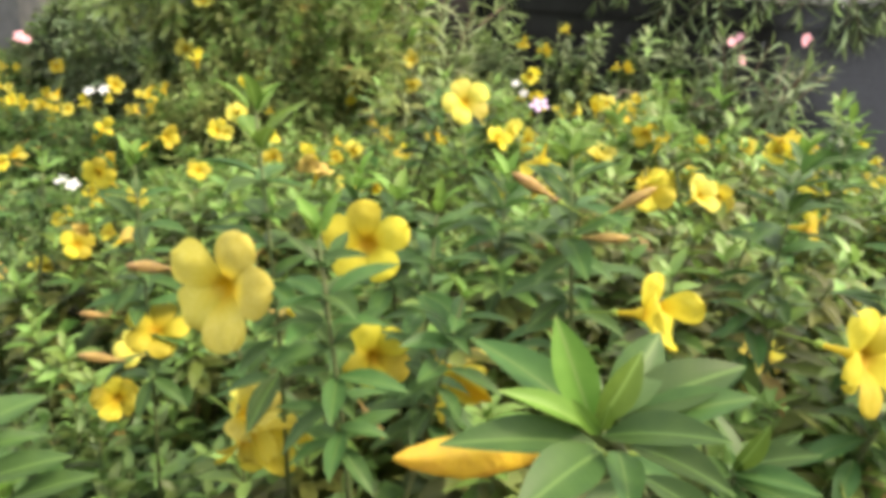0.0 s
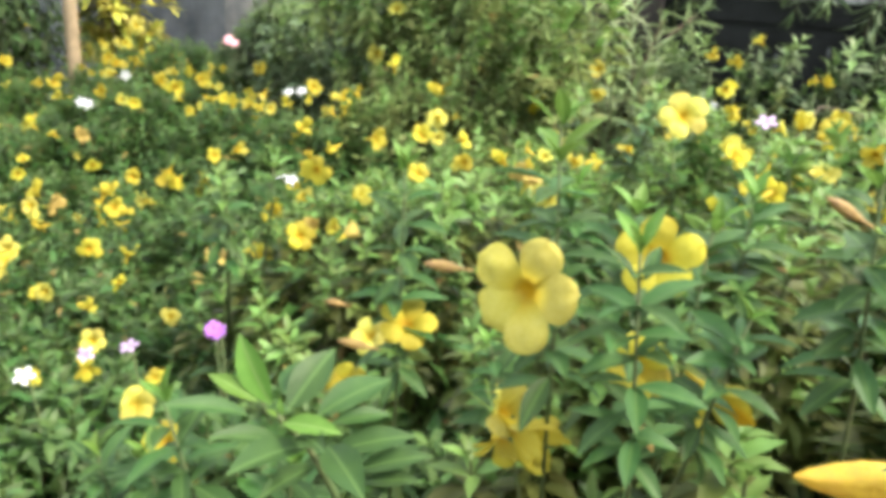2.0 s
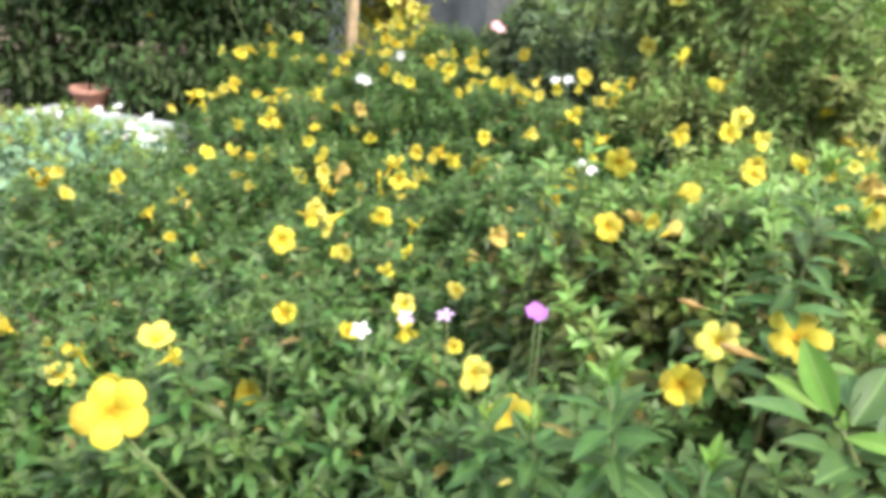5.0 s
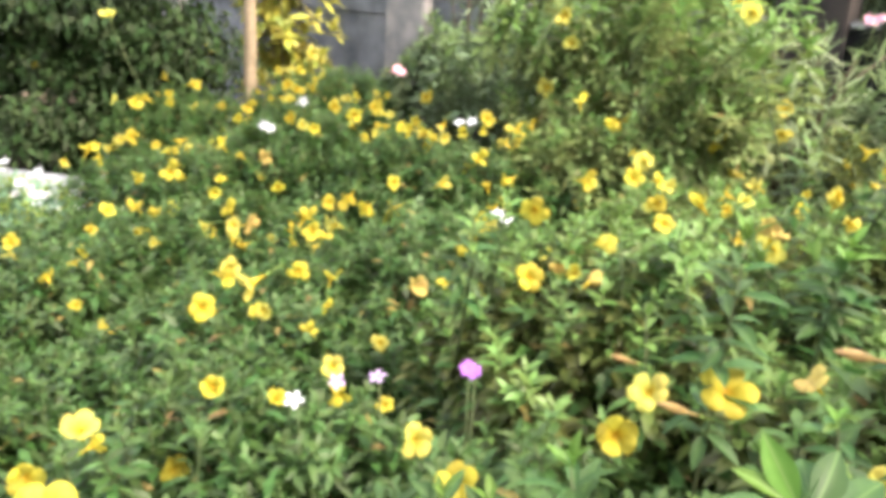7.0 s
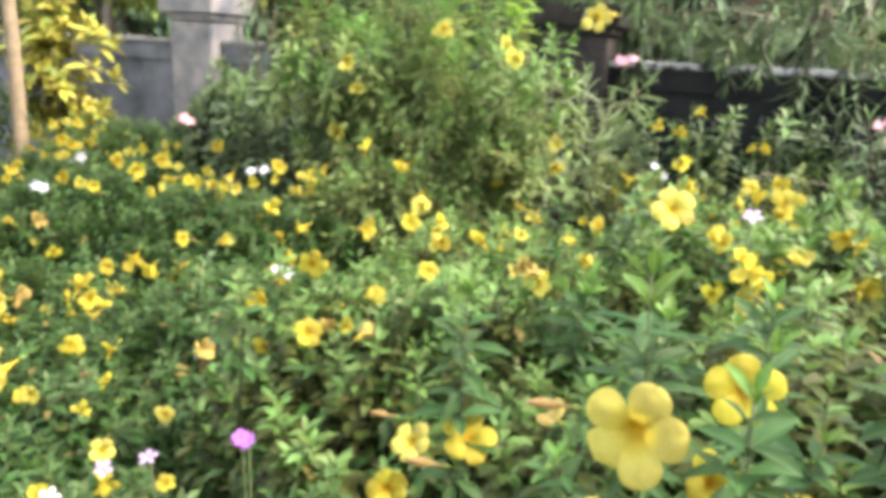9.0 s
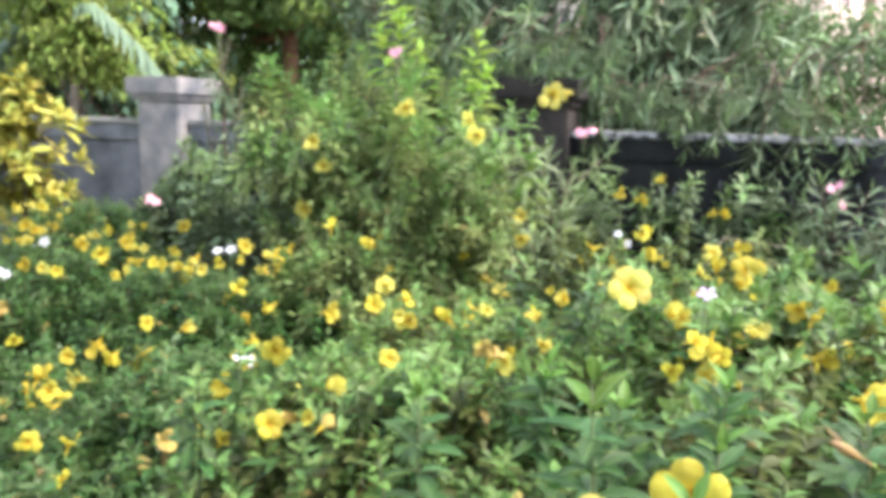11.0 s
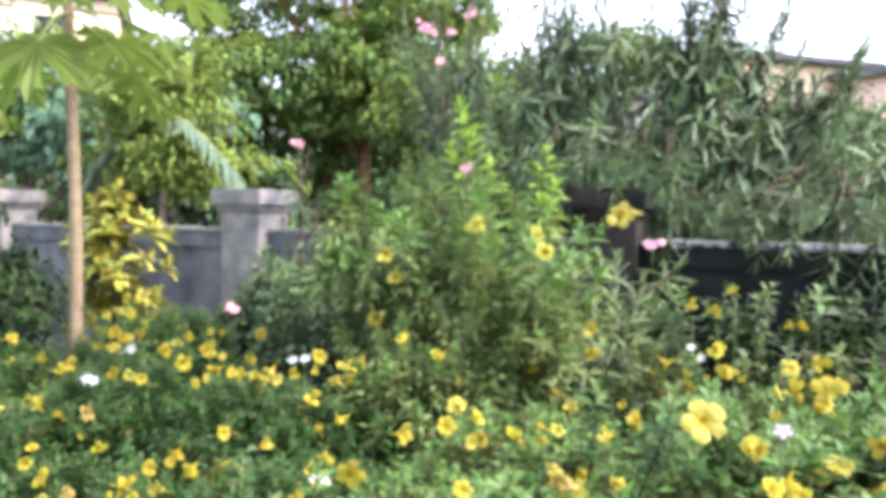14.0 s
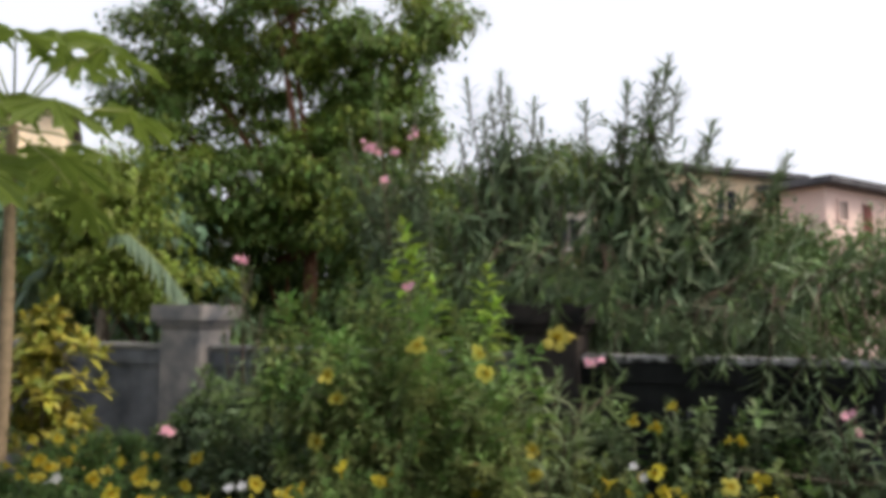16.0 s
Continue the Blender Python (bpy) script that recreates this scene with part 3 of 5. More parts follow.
LAVENDER_FLOWER = small_flower("lavender_flower", LAVENDER)
VIOLET_FLOWER, WHITE_FLOWER, PINK_FLOWER = small_flower("violet_flower", VIOLET, 1.05), small_flower("white_flower", WHITE), small_flower("pink_flower", PINK, 0.95)

# ---- where the blossoms open, bush by bush: x, y, z, petal length, form, tint ----
BLOOMS = {}
BLOOMS["behind"] = (
    (-1.882, 2.504, 0.727, 0.038, "half", "gold"),
    (-1.744, 2.571, 0.704, 0.05, "half", "gold"),
    (-1.265, 2.176, 0.96, 0.036, "shut", "lemon"),
    (-1.413, 3.131, 0.73, 0.034, "shut", "gold"),
    (-1.022, 3.091, 1.174, 0.041, "half", "gold"),
    (-1.057, 2.214, 0.918, 0.025, "shut", "gold"),
)
BLOOMS["centre"] = (
    (-0.607, 1.424, 1.076, 0.031, "shut", "lemon"),
    (-0.988, 1.764, 0.781, 0.037, "half", "gold"),
    (-0.776, 1.528, 0.934, 0.036, "open", "gold"),
    (-0.682, 1.37, 1.017, 0.024, "shut", "wilt"),
    (-0.767, 2.054, 1.065, 0.043, "half", "gold"),
    (-0.643, 2.102, 1.083, 0.034, "half", "gold"),
    (-0.274, 1.591, 1.109, 0.031, "half", "wilt"),
    (-0.493, 1.471, 1.128, 0.024, "open", "gold"),
    (-0.659, 1.413, 1.005, 0.024, "half", "gold"),
    (-0.517, 1.746, 1.149, 0.024, "half", "lemon"),
    (-0.292, 1.553, 1.13, 0.029, "half", "wilt"),
    (-0.612, 1.38, 1.005, 0.024, "shut", "wilt"),
    (-0.857, 1.812, 1.011, 0.046, "open", "gold"),
)
BLOOMS["edge"] = (
    (1.23, 3.731, 0.833, 0.06, "half", "gold"),
)
BLOOMS["far_left"] = (
    (-1.913, 2.383, 0.699, 0.056, "half", "gold"),
    (-1.884, 2.38, 0.641, 0.054, "open", "gold"),
    (-1.683, 1.97, 0.631, 0.044, "open", "gold"),
    (-1.602, 2.051, 0.611, 0.043, "half", "gold"),
    (-1.752, 1.666, 0.699, 0.042, "half", "gold"),
    (-1.657, 1.72, 0.586, 0.033, "half", "lemon"),
    (-1.416, 1.597, 0.633, 0.032, "half", "gold"),
    (-2.198, 1.506, 0.569, 0.025, "half", "gold"),
    (-1.239, 1.953, 0.678, 0.046, "half", "wilt"),
)
BLOOMS["flank"] = (
    (0.857, 1.71, 1.042, 0.035, "half", "gold"),
    (1.083, 2.058, 0.894, 0.035, "half", "gold"),
    (1.037, 2.285, 1.075, 0.035, "half", "gold"),
)
BLOOMS["foot"] = (
    (-0.945, 3.598, 1.013, 0.043, "half", "gold"),
    (-0.479, 3.644, 0.953, 0.043, "half", "gold"),
)
BLOOMS["fringe"] = (
    (0.187, 3.828, 0.976, 0.06, "half", "gold"),
    (0.771, 3.842, 0.997, 0.057, "open", "lemon"),
    (0.967, 4.071, 0.975, 0.06, "half", "gold"),
    (1.341, 4.21, 0.678, 0.06, "half", "lemon"),
    (1.471, 4.117, 0.778, 0.06, "half", "gold"),
)
BLOOMS["front"] = (
    (-0.172, 1.351, 1.21, 0.024, "shut", "lemon"),
    (0.48, 1.32, 1.17, 0.032, "half", "gold"),
    (0.453, 0.952, 1.036, 0.024, "half", "lemon"),
)
BLOOMS["margin"] = (
    (-2.949, 2.402, 0.551, 0.048, "half", "gold"),
    (-3.06, 2.692, 0.484, 0.048, "half", "gold"),
    (-3.531, 2.852, 0.101, 0.051, "half", "gold"),
)
BLOOMS["middle"] = (
    (-0.644, 2.293, 1.1, 0.042, "half", "lemon"),
    (-0.613, 2.631, 0.972, 0.04, "half", "gold"),
    (-0.287, 3.254, 0.879, 0.042, "half", "lemon"),
)
BLOOMS["near_left"] = (
    (-1.443, 1.345, 0.84, 0.042, "half", "lemon"),
    (-1.486, 1.232, 0.812, 0.036, "open", "gold"),
    (-1.267, 0.982, 0.78, 0.03, "half", "gold"),
    (-1.251, 1.184, 0.658, 0.026, "half", "gold"),
    (-1.16, 1.278, 0.717, 0.032, "open", "lemon"),
    (-1.051, 1.333, 0.621, 0.027, "open", "gold"),
    (-1.293, 0.68, 0.846, 0.034, "half", "lemon"),
    (-1.36, 0.772, 0.741, 0.027, "half", "gold"),
    (-1.384, 0.994, 0.545, 0.04, "half", "gold"),
    (-1.589, 0.799, 0.574, 0.046, "half", "gold"),
    (-1.058, 1.124, 0.74, 0.029, "half", "gold"),
)
BLOOMS["outer"] = (
    (-3.612, 2.967, 0.663, 0.058, "half", "gold"),
    (-3.907, 3.638, 0.802, 0.058, "half", "gold"),
    (-3.359, 3.014, 0.748, 0.06, "half", "gold"),
    (-3.099, 2.984, 0.598, 0.06, "open", "gold"),
    (-3.65, 4.014, 0.494, 0.06, "open", "gold"),
    (-3.67, 4.129, 0.038, 0.06, "half", "gold"),
    (-2.849, 3.328, 0.921, 0.058, "half", "gold"),
)
BLOOMS["rear"] = (
    (-2.36, 3.626, 0.896, 0.058, "half", "gold"),
    (-2.01, 3.823, 0.737, 0.049, "half", "gold"),
    (-1.882, 3.137, 0.685, 0.05, "open", "gold"),
    (-1.536, 3.355, 0.813, 0.054, "half", "gold"),
    (-1.626, 3.718, 0.954, 0.049, "half", "gold"),
    (-1.65, 3.489, 0.723, 0.042, "half", "gold"),
)
BLOOMS["rear_left"] = (
    (-3.18, 4.228, 0.939, 0.058, "half", "gold"),
    (-2.864, 4.288, 0.82, 0.06, "open", "gold"),
    (-2.54, 4.253, 0.875, 0.06, "half", "gold"),
    (-2.335, 4.561, 0.917, 0.057, "half", "gold"),
    (-2.158, 4.267, 0.743, 0.06, "half", "gold"),
    (-2.909, 3.561, 0.597, 0.06, "half", "wilt"),
    (-2.477, 4.086, 0.881, 0.058, "half", "gold"),
    (-2.36, 4.476, 0.761, 0.06, "half", "gold"),
    (-2.439, 4.2, 0.668, 0.04, "half", "gold"),
    (-2.654, 3.682, 0.783, 0.041, "half", "gold"),
)
BLOOMS["rear_right"] = (
    (0.323, 3.266, 1.158, 0.048, "half", "gold"),
    (0.358, 3.244, 1.07, 0.045, "half", "gold"),
    (0.691, 2.986, 1.07, 0.06, "open", "gold"),
    (0.516, 2.474, 1.114, 0.04, "shut", "lemon"),
    (0.921, 3.201, 0.895, 0.06, "half", "gold"),
    (0.72, 2.711, 0.886, 0.04, "half", "lemon"),
    (0.814, 2.79, 0.814, 0.06, "open", "gold"),
    (0.892, 3.5, 0.978, 0.06, "half", "gold"),
    (0.719, 2.598, 0.922, 0.045, "half", "wilt"),
    (0.61, 2.666, 1.06, 0.047, "half", "gold"),
    (0.956, 2.434, 0.811, 0.035, "shut", "gold"),
)
BLOOMS["second"] = (
    (0.139, 1.681, 1.198, 0.033, "shut", "lemon"),
    (0.184, 1.531, 1.158, 0.047, "half", "gold"),
    (0.667, 2.268, 1.066, 0.035, "half", "gold"),
    (0.473, 1.654, 1.113, 0.042, "half", "gold"),
    (0.202, 1.794, 1.056, 0.024, "shut", "gold"),
    (0.466, 1.777, 1.092, 0.036, "half", "lemon"),
    (0.032, 1.615, 1.276, 0.051, "open", "lemon"),
    (0.918, 2.334, 1.07, 0.035, "shut", "lemon"),
)
BLOOMS["side"] = (
    (-2.526, 3.227, 0.909, 0.045, "half", "gold"),
    (-2.563, 3.178, 0.551, 0.055, "half", "gold"),
    (-2.111, 3.097, 0.568, 0.06, "half", "gold"),
    (-2.354, 2.646, 0.513, 0.06, "half", "wilt"),
    (-2.967, 3.046, 0.251, 0.06, "half", "gold"),
    (-2.635, 2.85, 0.5, 0.06, "half", "gold"),
)
BLOOMS["tall"] = (
    (-1.46, 4.266, 1.086, 0.060, "open", "lemon"),
    (-1.323, 4.155, 1.355, 0.060, "open", "lemon"),
    (-1.352, 4.043, 1.491, 0.060, "open", "lemon"),
    (-1.758, 5.058, 1.252, 0.060, "half", "lemon"),
    (-0.774, 3.609, 1.673, 0.060, "open", "lemon"),
)
BLOOMS["tall_right"] = (
    (-0.423, 3.395, 1.558, 0.060, "half", "lemon"),
    (-0.102, 3.076, 1.733, 0.060, "open", "lemon"),
    (-0.2, 3.77, 1.029, 0.056, "half", "lemon"),
    (-0.507, 4.077, 1.62, 0.060, "open", "lemon"),
    (-0.207, 3.786, 1.152, 0.054, "half", "lemon"),
    (-0.046, 2.978, 1.746, 0.034, "half", "lemon"),
)
BLOOMS["trunk_side"] = (
    (-4.601, 4.161, 1.291, 0.060, "half", "lemon"),
    (-5.327, 4.153, 0.882, 0.042, "half", "gold"),
    (-4.694, 4.893, 1.092, 0.058, "half", "gold"),
    (-3.647, 4.272, 0.455, 0.054, "half", "gold"),
    (-3.651, 4.315, 0.66, 0.06, "half", "gold"),
    (-3.864, 4.628, 0.255, 0.054, "half", "gold"),
    (-3.9, 4.474, 0.51, 0.053, "half", "gold"),
    (-3.755, 4.605, 0.588, 0.06, "half", "gold"),
    (-4.365, 4.923, 1.033, 0.053, "half", "gold"),
    (-5.806, 5.864, 0.894, 0.058, "half", "gold"),
    (-3.903, 4.191, 0.871, 0.058, "half", "gold"),
)
BLOOMS["wall_side"] = (
    (-4.931, 5.548, 0.954, 0.058, "half", "gold"),
    (-4.013, 5.349, 0.63, 0.058, "open", "gold"),
    (-3.261, 4.672, 1.113, 0.058, "open", "lemon"),
    (-3.218, 5.197, 0.775, 0.058, "half", "gold"),
    (-3.339, 4.816, 0.68, 0.057, "half", "lemon"),
    (-3.048, 4.924, 0.808, 0.06, "half", "gold"),
)
HEADS = np.array([(x, y, z, size) for rows in BLOOMS.values() for x, y, z, size, _, _ in rows])


def open_places(mats, x, y):
    """Which leaves of a bush at (x, y) stay: few grow across the light before an open blossom."""
    at = mats[:, :3, 3] + mats[:, :3, 1] * 0.5 + np.array([[x, y, 0]])
    stay = np.ones(len(at), bool)
    few = rng.random(len(at)) < 0.10
    light = np.array(EYE_SIDE) - HEADS[:, :3]
    light = light / np.linalg.norm(light, axis=1, keepdims=True)
    for head, way in zip(HEADS, light):
        off = at - head[:3]
        along = off @ way
        wide = np.linalg.norm(off - along[:, None] * way, axis=1)
        stay &= ~((along > -0.012) & (along < 0.26) & (wide < head[3] * 0.85 + 0.012)) | few
    return stay


# ---- allamanda bushes ----
BUSHES = []


def inside(b, x, y):
    return ((x - b["x"]) / b["rx"]) ** 2 + ((y - b["y"]) / b["ry"]) ** 2


def canopy(b, x, y):
    """Height of a bush's rounded top over (x, y)."""
    d = np.sqrt(inside(b, x, y))
    return b["h"] * (1 - 0.30 * d ** 3)


def bush(x, y, rx, ry, h, label, detail="mid", leaf=0.056, dense=1.0, rise=1.0, name="allamanda_bush", leaves=(LEAF, LEAF_FRESH, LEAF_OLD), lean=0.55, per=4, whorls=7, gap=0.026):
    """A bush of upright leafy shoots under a rounded top, on woody stems from one root."""
    root = thing(name, (x, y, 0), label, "flowering bush", "flowering bushes in the garden bed")
    b = dict(x=x, y=y, rx=rx, ry=ry, h=h, ob=root)
    area = math.pi * rx * ry
    count = int(area * {"fine": 300, "mid": 250, "rear": 230, "far": 200}[detail] * dense)
    ang, rad = rng.uniform(0, 2 * math.pi, count), np.sqrt(rng.uniform(0, 1, count))
    px, py = x + rx * rad * np.cos(ang), y + ry * rad * np.sin(ang)
    rough = 1.9 if rise > 2.5 else 3.1
    lump = np.array([noise.noise((a * rough, c * rough, h * 7)) for a, c in zip(px, py)])
    top = canopy(b, px, py) + 0.08 * max(1.0, rise * 0.95) * lump + rng.normal(0, 0.025, count)
    deep = np.where(rng.random(count) < 0.42, rng.uniform(0.08, 0.42, count), 0.0)
    high = np.where(rng.random(count) < 0.05 * max(1.0, rise * 0.7), rng.uniform(0.03, 0.10, count) * rise, 0.0)
    tips = np.stack([px - x, py - y, np.maximum(0.12, top - deep + high - 0.03)], 1)
    out = np.stack([np.cos(ang) * rad, np.sin(ang) * rad, np.zeros(count)], 1)
    ways = np.array([[0, 0, 1.0]]) + out * lean * (0.4 + deep[:, None] * 2) + rng.normal(0, 0.22, (count, 3))
    mats, index = shoots(tips, ways, whorls, gap, leaf, per)
    stay = open_places(mats, x, y)
    mats, index = mats[stay], index[stay]
    # looser leaves that fill the dark inside
    fill = int(area * (650 if rise > 2.5 else 1500) * dense)
    a2, r2 = rng.uniform(0, 2 * math.pi, fill), np.sqrt(rng.uniform(0, 1, fill)) * 0.97
    fx, fy = rx * r2 * np.cos(a2), ry * r2 * np.sin(a2)
    ft = canopy(b, x + fx, y + fy)
    fz = ft * rng.uniform(0.25, 0.93, fill)
    more = leaf_frames(np.stack([fx, fy, fz], 1), np.stack([np.cos(a2), np.sin(a2), rng.normal(0.1, 0.5, fill)], 1) + rng.normal(0, 0.5, (fill, 3)),
                       np.array([[0, 0, 1.0]]) + rng.normal(0, 0.35, (fill, 3)), leaf * rng.uniform(0.8, 1.3, fill))
    more = more[open_places(more, x, y)]
    fill = len(more)
    shape = {"fine": LEAF_MID, "mid": LEAF_FAR, "rear": LEAF_REAR, "far": LEAF_REAR}[detail]
    tagged(part("leaves", massed("leaves", *shape, mats, index), list(leaves), root), kind="stuff")
    # Warm bushes take darker LEAF inside; shade of the hollow put into colour.
    tagged(part("inner_leaves", massed("inner_leaves", *LEAF_REAR, more, np.where(rng.random(fill) < 0.03, 1, 0)), [LEAF if leaves[0] is LEAF_WARM else leaves[0], leaves[2]], root), kind="stuff")
    # stems: a fork of woody stems and the green shoots on them
    ways = unit(ways)
    low = tips - ways * 0.22
    hub = np.stack([low[:, 0] * 0.35, low[:, 1] * 0.35, np.maximum(0.02, low[:, 2] * 0.25)], 1)
    ms = np.concatenate([rod_frames(low, tips - ways * 0.004, np.full(count, 0.0022)), rod_frames(hub[::3], low[::3], np.full(len(hub[::3]), 0.0035))])
    tagged(part("stem_thicket", massed("stem_thicket", *rod(4), ms), STEM, root), kind="stuff")
    for i in range(5):
        a = i * 1.257 + x
        end = (rx * 0.4 * math.cos(a), ry * 0.4 * math.sin(a), h * 0.45)
        part("trunk", tube([(0.03 * math.cos(a), 0.03 * math.sin(a), -0.03), (end[0] * 0.4, end[1] * 0.4, h * 0.22), end], (0.014, 0.011, 0.006), 6), STEM, root)
    BUSHES.append(b)
    return root


def sprigs(owner, count, x, y, z, length, leaf, mats, whorls=12, per=3, young=3):
    """Long leafy sprigs that stand out of a shrub; x, y and z are ranges."""
    tips = np.stack([rng.uniform(*x, count), rng.uniform(*y, count), rng.uniform(*z, count)], 1) - np.array([[owner.location.x, owner.location.y, 0]])
    ways = np.array([[0, 0, 1.0]]) + rng.normal(0, 0.28, (count, 3))
    m, index = shoots(tips, ways, whorls, length / whorls, leaf, per, (30, 95), young)
    stay = open_places(m, owner.location.x, owner.location.y)
    m, index = m[stay], index[stay]
    tagged(part("sprig_leaves", massed("sprig_leaves", *LEAF_MID, m, np.minimum(index, len(mats) - 1)), list(mats), owner), kind="stuff")
    for t, w in zip(tips, unit(ways)):
        part("sprig", tube([tuple(t - w * (length + 0.25)), tuple(t - w * length * 0.5 + np.array([0.01, 0, 0])), tuple(t)], (0.005, 0.004, 0.002), 5), STEM, owner)


RIGHT = "green allamanda bush with whorled leaves and yellow trumpet flowers"
LOW = "low spreading allamanda bush dotted with yellow flowers"
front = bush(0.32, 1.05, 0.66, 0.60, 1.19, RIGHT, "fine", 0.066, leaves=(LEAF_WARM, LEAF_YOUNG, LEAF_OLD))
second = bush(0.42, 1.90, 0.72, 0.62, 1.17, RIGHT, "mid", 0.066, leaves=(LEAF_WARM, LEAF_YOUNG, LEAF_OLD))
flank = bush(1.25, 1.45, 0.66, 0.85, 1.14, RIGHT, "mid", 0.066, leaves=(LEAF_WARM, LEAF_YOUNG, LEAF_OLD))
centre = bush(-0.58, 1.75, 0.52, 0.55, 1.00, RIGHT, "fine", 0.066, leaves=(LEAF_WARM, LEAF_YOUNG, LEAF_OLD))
gapped = bush(-0.52, 0.88, 0.44, 0.44, 0.84, LOW, "fine", 0.064, leaves=(LEAF, LEAF_FRESH, LEAF_OLD))
near_left = bush(-1.20, 0.98, 0.50, 0.52, 0.72, LOW, "fine", leaves=(LEAF, LEAF_FRESH, LEAF_OLD))
far_left = bush(-1.75, 1.85, 0.62, 0.62, 0.58, LOW, "mid", 0.062, 0.85, leaves=(LEAF, LEAF_FRESH, LEAF_OLD))
behind = bush(-1.35, 2.65, 0.64, 0.58, 0.72, LOW, "rear", 0.062, 0.9)
side = bush(-2.45, 2.85, 0.66, 0.64, 0.54, LOW, "rear", 0.062, 0.9)
rear = bush(-1.75, 3.70, 0.75, 0.64, 0.84, LOW, "rear", 0.062, 0.9)
rear_left = bush(-2.85, 4.20, 0.75, 0.74, 0.84, LOW, "rear", 0.062, 0.9)
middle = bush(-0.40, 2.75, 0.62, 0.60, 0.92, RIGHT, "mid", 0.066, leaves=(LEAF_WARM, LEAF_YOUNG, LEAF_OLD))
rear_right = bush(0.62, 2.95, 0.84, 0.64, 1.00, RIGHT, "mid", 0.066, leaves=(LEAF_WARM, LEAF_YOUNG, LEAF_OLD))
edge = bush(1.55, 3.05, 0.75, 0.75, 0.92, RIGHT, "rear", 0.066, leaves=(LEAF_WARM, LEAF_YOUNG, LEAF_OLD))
outer = bush(-3.45, 3.55, 0.68, 0.74, 0.60, LOW, "rear", 0.062, 0.9)
tall = bush(-1.00, 4.50, 0.80, 0.58, 1.50, "tall dense allamanda shrub with scattered yellow flowers before the wall", "far", 0.074, 0.72, 3.0, leaves=(OLIVE, LEAF_YOUNG, LEAF_OLD))
tall_right = bush(-0.50, 3.90, 0.32, 0.42, 1.38, "upright leafy allamanda shrub with pale yellow flowers", "far", 0.074, 0.8, 3.0, leaves=(OLIVE, LEAF_YOUNG, LEAF_OLD))
wall_side = bush(-3.35, 5.15, 0.70, 0.60, 0.98, "bushy allamanda with many small yellow flowers near the wall", "far")
fringe = bush(0.55, 4.15, 0.75, 0.45, 0.84, "thin allamanda bush below the blackened wall", "far", dense=0.7)
corner = bush(-2.20, 1.05, 0.60, 0.60, 0.46, LOW, "mid", 0.062, 0.85, leaves=(LEAF, LEAF_FRESH, LEAF_OLD))
margin = bush(-3.20, 2.25, 0.72, 0.72, 0.44, LOW, "rear", 0.062, 0.9)
bush(-4.35, 2.60, 0.80, 0.62, 0.46, "low bluish green leafy bush beside the concrete slab", "far", 0.07, leaves=(BLUE_LEAF, LIME_LEAF, LEAF_OLD))
trunk_side = bush(-4.15, 4.35, 0.62, 0.55, 0.78, "bushy allamanda with many small yellow flowers around the papaya", "far")
foot = bush(-0.95, 3.78, 0.75, 0.34, 1.02, LOW, "rear", 0.070, 1.0, 1.5, leaves=(OLIVE, LEAF_YOUNG, LEAF_OLD))
hollow = bush(-2.20, 5.45, 0.85, 0.45, 1.34, "dark leafy shrub at the foot of the pillar", "far", 0.085, 1.1, 2.0, leaves=(OLEANDER, OLEANDER_YOUNG, OLEANDER), name="leafy_shrub")
screen = bush(-1.05, 5.30, 0.75, 0.36, 1.62, "leafy green shrub before the grey wall", "far", 0.09, 0.8, 3.0, leaves=(OLIVE, LEAF_YOUNG, LEAF_OLD), name="leafy_shrub")
beside = bush(0.05, 4.95, 0.45, 0.36, 1.15, "dark leafy shrub below the second pillar", "far", 0.08, 1.0, 2.0, leaves=(OLEANDER, OLEANDER_YOUNG, OLEANDER), name="leafy_shrub")

sprigs(tall, 42, (-1.75, -0.3), (4.1, 4.7), (1.40, 1.95), 0.42, 0.098, (OLIVE, LEAF_YOUNG), 10, 4, 5)
sprigs(tall_right, 16, (-0.78, -0.12), (3.5, 4.1), (1.25, 1.70), 0.40, 0.092, (OLIVE, LEAF_YOUNG), 10, 4, 5)
sprigs(hollow, 16, (-2.5, -1.6), (4.7, 5.1), (0.90, 1.35), 0.40, 0.12, (OLEANDER, OLEANDER_YOUNG), 8, 3, 2)
sprigs(screen, 18, (-1.7, -0.4), (5.1, 5.5), (1.6, 2.2), 0.5, 0.08, (OLIVE, LEAF_YOUNG))
sprigs(hollow, 18, (-2.85, -1.5), (5.2, 5.6), (1.05, 1.55), 0.4, 0.10, (OLEANDER, OLEANDER_YOUNG))
sprigs(wall_side, 12, (-4.0, -3.0), (5.5, 6.1), (0.75, 1.10), 0.35, 0.075, (HEDGE_LEAF, OLIVE))
sprigs(fringe, 16, (-0.1, 1.2), (3.9, 4.4), (0.8, 1.1), 0.3, 0.06, (LEAF_WARM, OLIVE))
sprigs(second, 26, (-0.2, 1.0), (1.4, 2.3), (1.15, 1.30), 0.25, 0.062, (LEAF, LEAF_YOUNG), 9, 4)
sprigs(rear_right, 16, (0.0, 1.3), (2.5, 3.3), (0.98, 1.15), 0.25, 0.06, (LEAF, LEAF_YOUNG), 9, 4)
sprigs(centre, 14, (-1.0, -0.2), (1.3, 2.1), (0.95, 1.12), 0.25, 0.06, (LEAF, LEAF_YOUNG), 9, 4)

